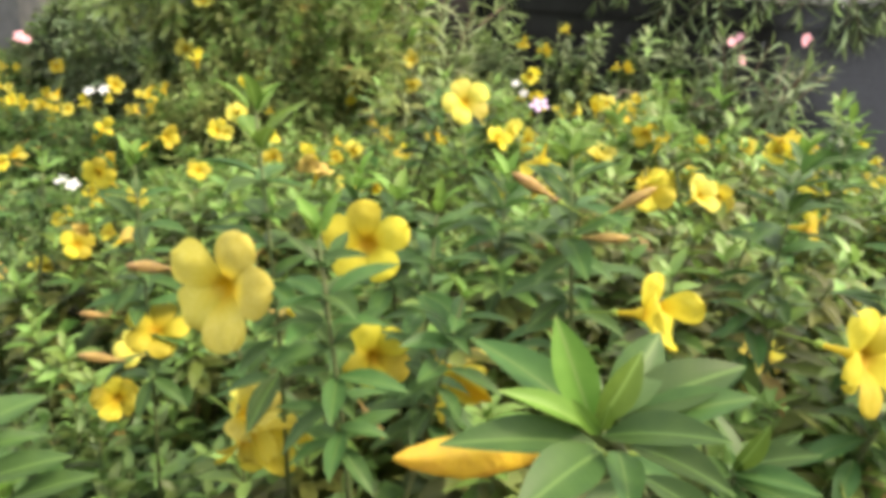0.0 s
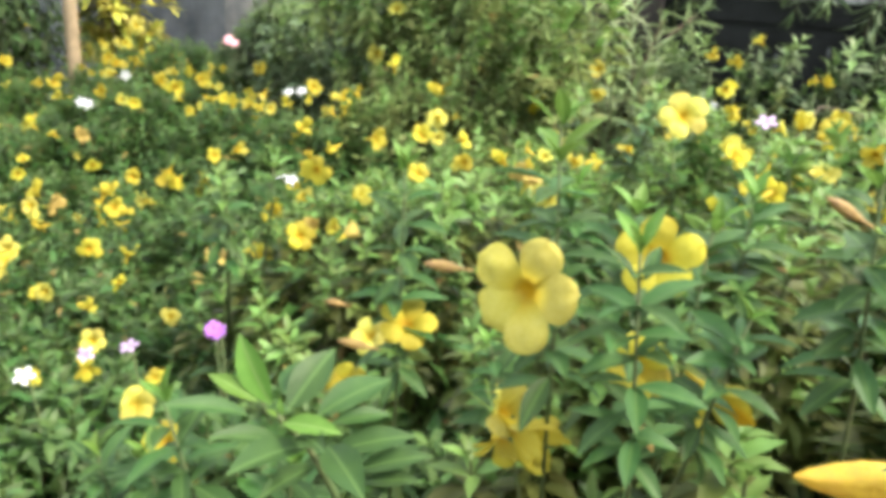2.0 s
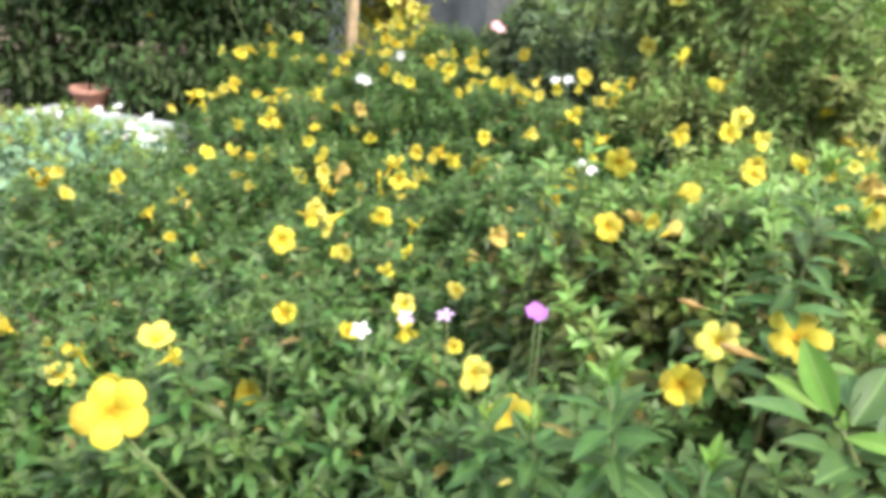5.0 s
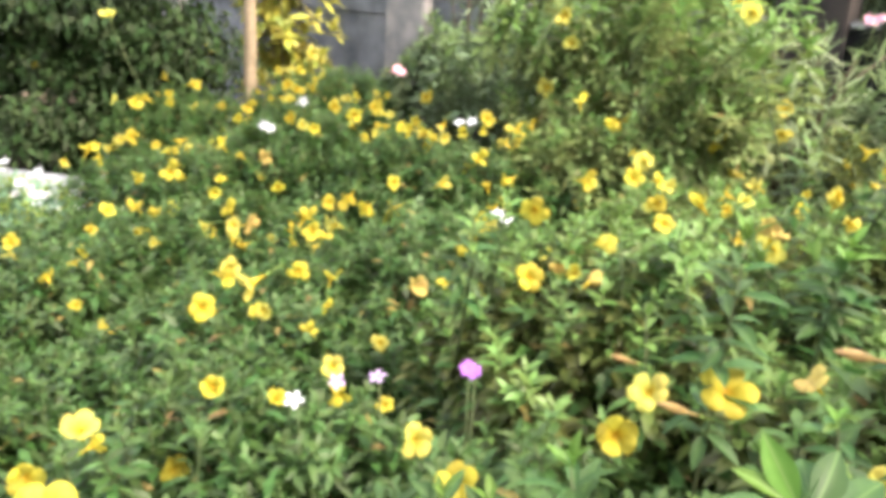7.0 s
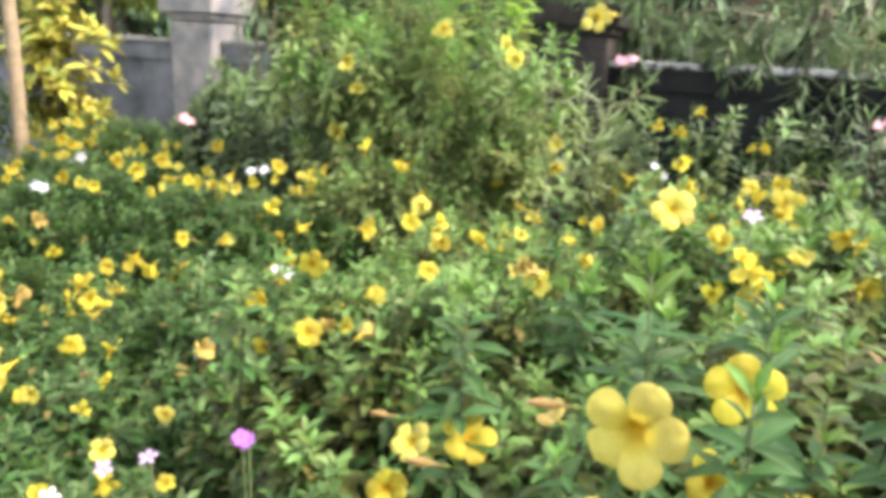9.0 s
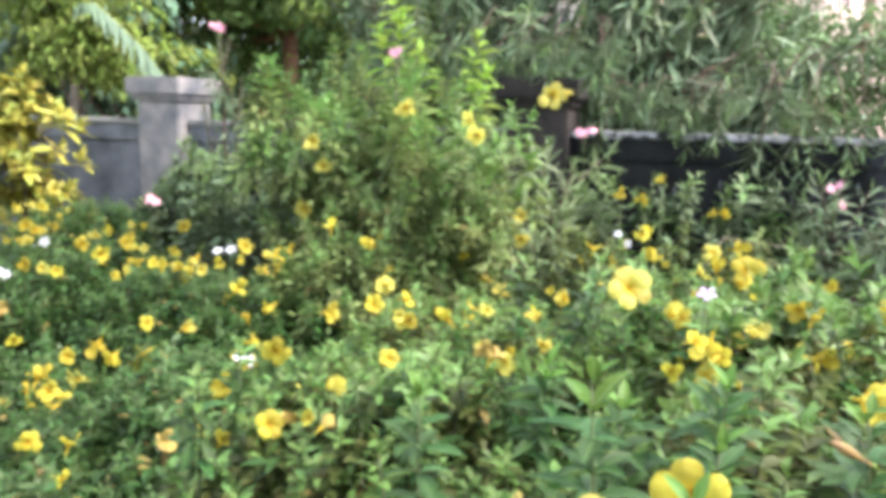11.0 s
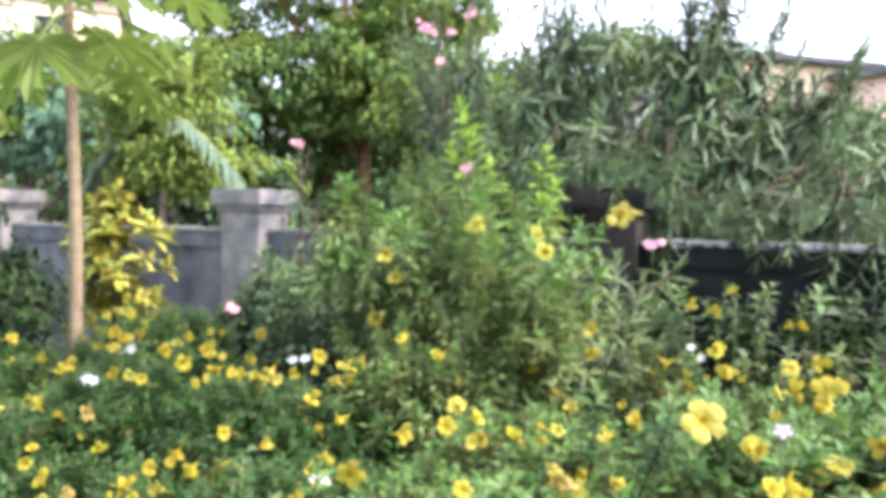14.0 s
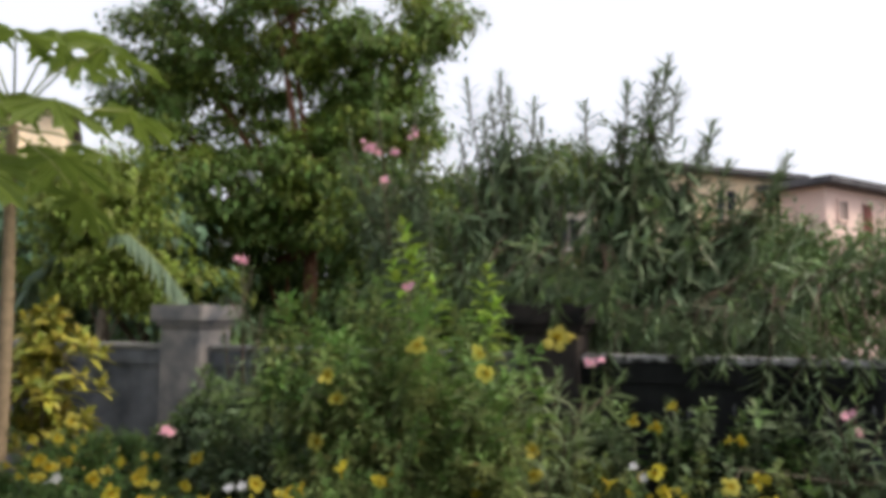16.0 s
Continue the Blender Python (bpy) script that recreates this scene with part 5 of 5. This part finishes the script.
oleander((-1.25, 6.35), [(-1.55, 6.2, 3.72), (-1.2, 6.2, 3.68), (-1.80, 6.2, 3.5), (-1.60, 6.1, 3.2), (-1.38, 6.1, 3.15), (-1.21, 6.1, 3.3), (-1.42, 5.9, 2.9), (-1.0, 5.8, 2.6)],
         "thin oleander with pink flower clusters above the wall", [(-1.60, 6.1, 3.27), (-1.52, 6.1, 3.25), (-1.38, 6.1, 3.22), (-1.21, 6.1, 3.35), (-1.42, 6.0, 2.96)], leaf=0.15, twigs=9)
oleander((-0.95, 4.62), [(-0.98, 4.6, 1.95), (-0.85, 4.7, 1.7)], "young oleander with a pink flower cluster", [(-0.98, 4.58, 2.01)], leaf=0.12, twigs=2)
oleander((-2.50, 5.75), [(-2.55, 5.8, 2.22), (-2.4, 5.85, 1.9), (-2.7, 5.8, 1.7)], "young oleander with one pink flower cluster beside the pillar", [(-2.56, 5.78, 2.28)], leaf=0.12, twigs=3)
oleander((-0.22, 4.30), [(-0.30, 4.2, 1.46), (-0.42, 4.1, 1.30), (-0.06, 4.2, 1.50), (0.08, 4.2, 1.38), (-0.30, 4.0, 1.05), (-0.12, 4.0, 1.00), (0.05, 4.2, 1.12)], "low oleander with long pale green leaves and one pink flower", [(0.147, 4.33, 1.574)], leaf=0.20, twigs=3, whorls=5, gap=0.05, splay=95, hang=0.10, leaves=(OLEANDER_PALE, OLEANDER_YOUNG))
oleander((1.58, 4.40), [(1.55, 4.4, 1.20), (1.75, 4.35, 1.05), (1.45, 4.35, 1.0), (1.85, 4.1, 1.25)], "low oleander with dusty grey-green leaves and pink buds", [(1.54, 4.36, 1.25), (1.77, 3.95, 1.35), (1.47, 4.15, 1.29)], leaf=0.15, twigs=6, whorls=7, gap=0.05, splay=95, hang=0.05, heads=2)


def overhang(owner, count, leaf, mats, span=(0.45, 2.9), rise=(0.15, 0.55), fall=(-0.12, 0.30), reach=(0.16, -0.30)):
    """Twigs that lean over the wall's top and let their leaves hang before it."""
    along = rng.uniform(POSTS[1] + span[0], POSTS[1] + span[1], count)
    starts = [WALL @ Vector((a, reach[0], TOP + rng.uniform(*rise))) for a in along]
    ends = [WALL @ Vector((a + rng.normal(0, 0.16), reach[1] + rng.uniform(0, 0.2), TOP + rng.uniform(*fall))) for a in along]
    base = owner.location
    for a, b in zip(starts, ends):
        part("twig", tube([a - base, a.lerp(b, 0.5) + Vector((0, 0, 0.10)) - base, b - base], (0.005, 0.004, 0.002), 5), OLEANDER_BARK, owner)
    ways = np.array([tuple((b - a).normalized() + Vector((0, 0, -0.4))) for a, b in zip(starts, ends)])
    m, index = shoots(np.array([tuple(b - base) for b in ends]), ways, 5, 0.055, leaf, 3, (20, 80), 1, 0.4)
    size = np.linalg.norm(m[:, :3, 1], axis=1)
    m = leaf_frames(m[:, :3, 3], m[:, :3, 1] / size[:, None] + np.array([[0, 0, -0.7]]), m[:, :3, 2] / size[:, None], size)
    tagged(part("hanging_leaves", massed("hanging_leaves", *LEAF_LONG, m, np.minimum(index, 1)), list(mats), owner), kind="stuff")


overhang(wall_oleander, 44, 0.19, (OLEANDER, OLEANDER_YOUNG), fall=(-0.30, 0.25))
overhang(wall_oleander, 13, 0.20, (OLEANDER, OLEANDER_YOUNG), (-0.45, 0.45), (0.60, 1.0), (0.25, 0.55), (0.36, -0.58))
sprigs(fringe, 12, (0.9, 1.95), (4.4, 4.65), (0.70, 0.98), 0.30, 0.085, (LEAF_WARM, OLEANDER), 9, 3)
sprigs(beside, 16, (0.35, 1.75), (4.75, 5.0), (0.98, 1.32), 0.45, 0.10, (LEAF, OLEANDER), 8, 3)
sprigs(beside, 14, (0.10, 1.30), (4.72, 4.92), (0.95, 1.30), 0.40, 0.11, (OLEANDER, OLEANDER_YOUNG), 10, 3)

# ---- bright green shrub behind the tall allamanda ----
lime = thing("young_tree", (-0.75, 4.72, 0), "slender sapling with bright lime green leaves before the wall", "sapling")
tips = np.array([(-0.30, 0.05, 2.42), (-0.22, 0.05, 2.22), (-0.36, 0.02, 2.15), (0.26, 0.05, 2.12), (0.31, 0, 1.92), (-0.10, 0.05, 2.02)])
mats, index = shoots(tips, np.array([(x * 0.6, 0, 1.0) for x, _, _ in tips]), 7, 0.055, 0.155, 3, (24, 80), 10)
tagged(part("leaves", massed("leaves", *LEAF_MID, mats), LIME, lime), kind="stuff")
for t in tips:
    part("branch", tube([(0, 0, 0), (t[0] * 0.3, 0, 1.0), tuple(t)], (0.012, 0.009, 0.003), 6), STEM, lime)

# ---- croton and papaya ----
croton = thing("croton", (-4.35, 6.0, 0), "croton shrub with upright yellow leaves before the grey wall", "croton")
count = 92
a = rng.uniform(0, 6.28, count)
reach = rng.uniform(0.05, 0.50, count)
tips = np.stack([reach * np.cos(a), 0.7 * reach * np.sin(a), 1.98 - 0.8 * reach - 1.15 * rng.uniform(0, 1, count)], 1)
mats, index = shoots(tips, np.stack([np.cos(a) * 0.6, np.sin(a) * 0.6, np.ones(count)], 1) + rng.normal(0, 0.2, (count, 3)), 4, 0.026, 0.17, 4, (15, 85), 0, 0.5)
tagged(part("leaves", massed("leaves", *leaf_shape(4, 0.36, 0.15, 0.22), mats), CROTON, croton), kind="stuff")
for i in range(7):
    part("branch", tube([(0, 0, 0), (0.08 * math.cos(i), 0.08 * math.sin(i), 0.7), (0.18 * math.cos(i), 0.15 * math.sin(i), 1.5)], (0.016, 0.012, 0.006), 6), BARK, croton)


def papaya_leaf_bm(size):
    """A palmate leaf with seven cut lobes."""
    bm = bmesh.new()
    hub = bm.verts.new((0, 0, 0))
    ring = []
    for i in range(7):
        a = radians(-135 + i * 45)
        reach = size * (1.0 if 1 < i < 5 else 0.75)
        for da, r in ((-22, 0.36), (-13, 0.62), (-14, 0.80), (-6, 0.78), (0, 1.0), (6, 0.78), (14, 0.80), (13, 0.62)):
            b = a + radians(da)
            ring.append(bm.verts.new((math.sin(b) * reach * r, math.cos(b) * reach * r, -0.35 * size * r * r + 0.03 * size * math.cos(7 * b))))
    for u, v in zip(ring, ring[1:]):
        bm.faces.new((hub, v, u))
    return bm


papaya = thing("papaya_tree", (-4.08, 5.0, 0), "slender papaya tree with a ringed pale trunk and lobed leaves", "papaya tree")
pts, radii = [], []
for i in range(60):
    z = 3.25 * i / 59
    pts.append((0.03 * math.sin(z * 0.9) + 0.02, 0.02 * math.sin(z * 1.4), z - 0.02))
    radii.append((0.055 - 0.006 * z) * (1.0 + (0.07 if i % 3 == 0 else 0.0)))
part("trunk", tube(pts, radii, 12), PAPAYA_BARK, papaya, "pale ringed trunk")
for i in range(17):
    a = i * 2.4 + 0.5
    el = 1.15 - 1.75 * (i / 16)
    length = 0.62 + 0.35 * rng.random()
    root = Vector((0.02, 0, 3.18 + 0.01 * (16 - i)))
    end = root + Vector((math.cos(a) * math.cos(el), math.sin(a) * math.cos(el), math.sin(el))) * length
    mid = root.lerp(end, 0.5) + Vector((0, 0, 0.06))
    leaf = part("leaf", papaya_leaf_bm(0.40 + 0.14 * rng.random()), PAPAYA_LEAF, papaya, "deeply lobed leaf",
                Matrix.Translation(end) @ Matrix.Rotation(a - math.pi / 2, 4, "Z") @ Matrix.Rotation(-0.5 + 0.5 * el, 4, "X"))
    part("petiole", tube([root, mid, end], (0.011, 0.009, 0.006), 6), PETIOLE, papaya)

# ---- trees and shrubs beyond the wall ----


def tree(name, base, height, trunk_r, crowns, leaf_mat, label, category="tree", leaf=0.12, per_clump=90, bark=BARK, clump=0.45, second=None, droop=0.5, bare=0.3):
    """A tapered trunk with limbs, and a crown of leaf clumps scattered through several lobes (x, y, z, radius, clumps)."""
    root = thing(name, (base[0], base[1], 0), label, category)
    fork = Vector((0.05, 0, height * bare))
    part("trunk", tube([(0, 0, -0.05), (0.03, 0.02, height * bare * 0.5), fork], (trunk_r * 1.25, trunk_r, trunk_r * 0.85), 10), bark, root)
    mats, index = [], []
    for x, y, z, r, n in crowns:
        c = Vector((x, y, z))
        part("limb", tube([fork * 0.97, fork.lerp(c, 0.5) + Vector((0.05, 0, -0.05 * r)), c], (trunk_r * 0.6, trunk_r * 0.4, trunk_r * 0.12), 7), bark, root)
        d = unit(rng.normal(0, 1, (n, 3)))
        centres = np.array([[x, y, z]]) + d * r * (rng.uniform(0.25, 1.0, (n, 1)) ** 0.5) * np.array([[1, 1, 0.8]])
        out = unit(centres - np.array([[x, y, z]]))
        for k in range(0, n, 4):
            part("twig", tube([c, c.lerp(Vector(centres[k]), 0.6) + Vector((0, 0, 0.03)), Vector(centres[k])], (trunk_r * 0.14, trunk_r * 0.09, 0.004), 5), bark, root)
        pos = np.repeat(centres, per_clump, 0) + rng.normal(0, clump * 0.42, (n * per_clump, 3)) * np.array([[1, 1, 0.55]])
        o = np.repeat(out, per_clump, 0)
        way = o * 0.7 + rng.normal(0, 0.6, pos.shape) + np.array([[0, 0, -droop]])
        mats.append(leaf_frames(pos, way, np.array([[0, 0, 1.0]]) + o * 0.5 + rng.normal(0, 0.3, pos.shape), leaf * rng.uniform(0.7, 1.3, len(pos))))
        index.append(np.repeat((rng.random(n) < 0.35).astype(int), per_clump))
    mats, index = np.concatenate(mats), np.concatenate(index)
    tagged(part("crown", massed("crown", *LEAF_TREE, mats, index), [leaf_mat, second or leaf_mat], root), kind="stuff")
    return root


tree("shade_tree", (-3.95, 12.2), 7.5, 0.13, [(-0.4, 0, 7.0, 1.4, 66), (-2.4, 0.2, 6.6, 1.15, 52), (1.15, 0.2, 6.4, 1.0, 44), (-0.8, -0.4, 8.3, 1.5, 56), (-3.0, 0, 5.6, 0.8, 32), (-2.3, 0, 4.7, 0.9, 40), (1.5, -0.2, 5.1, 0.8, 32), (0.35, -0.5, 4.2, 0.8, 36), (1.1, -0.5, 3.4, 0.7, 30), (-1.3, -0.3, 3.9, 1.0, 46), (-0.3, -0.5, 3.5, 0.6, 30), (-2.5, 0.2, 3.5, 0.9, 34), (0.2, 1.4, 3.4, 1.0, 44), (-2.2, 1.4, 2.6, 0.9, 40), (2.0, 0.3, 7.1, 0.7, 22), (-0.2, 0.6, 5.6, 1.0, 24), (0.8, 0.5, 5.5, 0.8, 22), (-1.4, 0.3, 5.5, 0.8, 24), (0.9, 0.0, 4.5, 0.7, 26), (-0.5, 0.6, 4.6, 0.8, 26)],
     TREE_LEAF, "big dark green shade tree with a reddish trunk beyond the wall", leaf=0.15, per_clump=88, bark=BARK_RED, clump=0.40, second=LIME_LEAF, bare=0.40)
tree("slim_tree", (-4.6, 12.9), 4.0, 0.08, [(0, 0, 3.6, 0.9, 25), (-0.4, 0, 2.9, 0.6, 14)], TREE_LEAF, "slim dark tree beside the shade tree", leaf=0.15, bark=BARK_RED)
tree("garden_tree", (-5.3, 8.4), 3.4, 0.035, [(0.0, 0, 2.9, 0.75, 40), (-0.6, 0.1, 2.5, 0.6, 26), (0.35, -0.1, 2.2, 0.5, 22), (-0.5, 0.1, 3.4, 0.6, 26), (0.15, 0.0, 3.5, 0.5, 22)], LIME_LEAF, "light green sapling with a thin pale trunk beyond the wall", "sapling", leaf=0.11, per_clump=60, clump=0.35, bare=0.45)
tree("garden_tree", (-8.6, 10.0), 4.8, 0.10, [(0, 0, 3.4, 1.3, 60), (1.3, 0, 2.6, 1.1, 50), (-1.4, 0, 3.0, 1.2, 45), (0.4, 0, 3.7, 0.8, 32), (2.2, 0.2, 3.5, 0.8, 32)], BLUE_LEAF, "light green broad-leaved tree beyond the wall", leaf=0.17, per_clump=70, clump=0.5, second=LIME_LEAF)
tree("garden_tree", (-6.3, 11.2), 4.2, 0.09, [(0, 0, 2.9, 1.0, 50), (0.8, -0.4, 2.1, 0.7, 34), (-1.0, 0, 2.4, 0.9, 34), (-0.5, 0, 3.6, 0.7, 26)], BLUE_LEAF, "grey-green drooping tree behind the pillar", leaf=0.22, per_clump=60, clump=0.5, second=LIME_LEAF, droop=1.0)
tree("shrub", (2.3, 8.6), 2.8, 0.05, [(0, 0, 1.9, 0.9, 60), (1.3, 0.2, 2.0, 0.9, 60), (-1.1, 0, 1.7, 0.8, 50), (2.5, 0.3, 2.1, 0.9, 60), (3.7, 0.3, 2.2, 0.9, 60), (0.6, 0.3, 2.3, 0.7, 40), (4.6, 0.2, 2.2, 0.9, 50), (0.3, 0.6, 2.6, 0.5, 34), (2.0, 0.6, 2.6, 0.6, 40)], HEDGE_LEAF, "soft green shrubs beyond the blackened wall", "shrub", leaf=0.095, per_clump=72, clump=0.45, second=HEDGE_LEAF, bare=0.3)
tree("shrub", (-4.6, 13.8), 2.4, 0.05, [(x, 0.2 * (k % 3), 1.2 + 0.35 * (k % 2), 0.9, 46) for k, x in enumerate((-4.5, -3.2, -2.0, -0.8, 0.4, 1.6, 2.8, 4.0))] + [(2.2, 0.3, 2.3, 0.8, 46), (3.4, 0.2, 2.4, 0.8, 46), (0.1, 0.4, 2.6, 0.8, 40), (-1.2, 0.4, 2.5, 0.8, 40), (1.1, 0.5, 3.0, 0.7, 36)], HEDGE_LEAF, "dark undergrowth below the shade tree", "shrub", leaf=0.16, per_clump=50, clump=0.5, bare=0.3)
tree("shrub", (-6.0, 16.5), 3.2, 0.06, [(-10.5 + 1.25 * k, 0.3 * (k % 3), 1.7 + 0.8 * (k % 2), 1.15, 34) for k in range(16)], HEDGE_LEAF, "long hedge of dark green shrubs far behind the wall", "shrub", leaf=0.22, per_clump=45, clump=0.6, bare=0.2)
tree("shrub", (-3.3, 8.6), 1.8, 0.04, [(0, 0, 1.15, 0.6, 34), (0.9, 0.1, 1.2, 0.6, 34), (-1.0, 0.3, 1.1, 0.6, 30)], HEDGE_LEAF, "dark green shrubs close behind the wall", "shrub", leaf=0.10, per_clump=70, clump=0.4, bare=0.3)
tree("shrub", (-1.6, 9.4), 3.0, 0.06, [(0, 0, 2.0, 1.0, 60), (1.3, 0.2, 1.9, 0.9, 55), (-0.9, 0.3, 1.9, 0.6, 36), (2.4, 0.3, 2.2, 0.9, 55), (0.6, 0, 3.0, 0.8, 45), (-0.6, 0.2, 3.2, 0.8, 45), (0.45, 0.4, 3.1, 0.5, 30), (0.1, 0.6, 2.5, 0.7, 34), (1.75, 0.4, 3.75, 0.45, 26)], HEDGE_LEAF, "green shrubs beyond the wall, lime green at their tops", "shrub", leaf=0.12, per_clump=80, clump=0.45, bare=0.3, second=LIME_LEAF)
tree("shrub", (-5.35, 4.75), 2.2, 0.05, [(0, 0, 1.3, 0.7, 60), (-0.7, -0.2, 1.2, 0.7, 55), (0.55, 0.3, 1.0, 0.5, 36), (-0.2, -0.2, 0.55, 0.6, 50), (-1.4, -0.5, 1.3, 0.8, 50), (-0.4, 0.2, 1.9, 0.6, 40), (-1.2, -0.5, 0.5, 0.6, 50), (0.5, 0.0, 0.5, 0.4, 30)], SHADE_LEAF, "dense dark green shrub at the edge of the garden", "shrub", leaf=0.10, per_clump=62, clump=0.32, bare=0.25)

LEAFLET = copied(massed("leaflet", *LEAF_LONG, np.eye(4)[None]), FROND)
palm = thing("palm", (-5.15, 8.1, 0), "pale grey-green palm with one arching feathery frond behind the pillar", "palm")
part("trunk", tube([(0, 0, -0.03), (-0.03, 0, 0.9), (0.02, 0, 1.9)], (0.06, 0.05, 0.045), 10), BARK, palm)
for ends, label in ((((0.0, 0, 1.85), (0.16, -0.1, 2.75), (0.42, -0.2, 2.74), (0.72, -0.3, 2.52), (1.0, -0.35, 2.27), (1.25, -0.4, 1.98)), "long arching frond"),
                    (((0.0, 0, 1.85), (-0.25, 0.1, 2.45), (-0.55, 0.1, 2.55), (-0.85, 0.1, 2.35), (-1.05, 0.1, 2.0)), "arching frond")):
    rachis = [Vector(e) for e in ends]
    frond = part("frond", tube(rachis, [0.016 - 0.0026 * i for i in range(len(rachis))], 6), PETIOLE, palm, label)
    spots, ways = [], []
    for p, q in zip(rachis[1:], rachis[2:]):
        for i in range(12):
            run = (q - p).normalized()
            for s in (-1, 1):
                spots.append(p.lerp(q, i / 12))
                ways.append(run * 0.8 + Vector((0, s * 0.9, -0.45)) + Vector(rng.normal(0, 0.12, 3)))
    m = leaf_frames(np.array(spots), np.array(ways), np.array([[0.1, 0, 1.0]]) + rng.normal(0, 0.2, (len(spots), 3)), 0.34 * rng.uniform(0.75, 1.1, len(spots)))
    for x in m:
        part("leaflet", LEAFLET, None, frond, "", Matrix(x.tolist()))

# ---- slab and pot at the garden's edge ----
slab = part("garden_slab", block((1.9, 0.55, 0.12), (0, 0, 0), 0.02), SLAB, None, "", pose(-4.95, 3.60, 0.105, 0, 0, 10))
tagged(slab, "weathered grey concrete slab bench at the bed's edge", "slab")
for x in (-5.45, -4.1):
    tagged(part("slab_support", block((0.2, 0.45, 0.08), (0, 0, 0.015), 0.01), SLAB, None, "", pose(x, 3.45 + (x + 4.75) * 0.21, 0, 0, 0, 12)), "rough concrete block under the slab bench", "block")
pot_bm = lathe([(0.075, 0.0), (0.10, 0.10), (0.125, 0.20), (0.14, 0.21), (0.14, 0.25), (0.12, 0.25), (0.105, 0.20), (0.03, 0.19)], 20, name="flower_pot")
tagged(part("flower_pot", pot_bm, TERRACOTTA, None, "", pose(-5.84, 3.94, 0) @ Matrix.Scale(1.12, 4)), "worn terracotta flower pot behind the concrete slab", "pot")

# ---- houses far behind ----


def house(place, turn, size, wall_mat, label, windows=(), doors=(), roof=0.18, over=0.4):
    """A flat-roofed house with a projecting slab, framed windows and doors on its near face."""
    root = thing("house", (0, 0, 0), label, "house", "houses behind the garden")
    root.matrix_basis = pose(*place, 0, 0, turn)
    w, d, h = size
    part("wall", block((w, d, h), (0, 0, h / 2), 0.02), wall_mat, root)
    part("roof", block((w + 2 * over, d + 2 * over, roof), (0, 0, h + roof / 2 + 0.004), 0.02), ROOF_DARK, root, "dark flat roof slab")
    for x, z, ww, hh in windows:
        win = part("window", joined(block((ww + 0.16, 0.1, 0.08), (x, -d / 2 - 0.03, z - hh / 2 - 0.04)), block((ww + 0.16, 0.1, 0.08), (x, -d / 2 - 0.03, z + hh / 2 + 0.04)),
                                    block((0.08, 0.1, hh), (x - ww / 2 - 0.04, -d / 2 - 0.03, z)), block((0.08, 0.1, hh), (x + ww / 2 + 0.04, -d / 2 - 0.03, z)), block((0.05, 0.06, hh), (x, -d / 2 - 0.02, z))), wall_mat, root)
        part("pane", block((ww, 0.03, hh), (x, -d / 2 - 0.008, z)), GLASS, win)
    for x, ww, hh, z in doors:
        part("door", block((ww, 0.06, hh), (x, -d / 2 - 0.02, z + hh / 2), 0.01), DOOR, root, "dark red door")
    return root


house((10.37, 26.45, 0), 40, (6.0, 1.5, 5.9), PINK_WALL, "pale pink flat-roofed house with a dark door", [(-2.1, 5.2, 0.45, 0.55)], [(-0.65, 0.5, 2.0, 3.5)], roof=0.22, over=0.5)
house((4.5, 27.0, 0), 28, (5.6, 5, 6.4), YELLOW_WALL, "cream yellow house with a dark flat roof", [(2.2, 5.4, 0.7, 1.1), (0.2, 5.4, 0.8, 1.1), (-1.7, 5.4, 0.8, 1.1)], over=0.5)
house((-2.1, 28.0, 0), 0, (2.2, 5, 6.1), ORANGE_WALL, "orange painted house behind the oleanders", [(0.5, 5.2, 0.8, 1.1)])
house((0.55, 28.5, 0), 0, (2.3, 5, 5.5), PALE_WALL, "pale plastered house behind the oleanders", [(0.4, 4.7, 0.7, 1.0)])
house((-21.0, 25.0, 0), 30, (7.0, 5, 9.0), YELLOW_WALL, "tall peach house behind the papaya", [(1.5, 7.6, 1.2, 1.4), (-1.2, 7.6, 1.2, 1.4)])
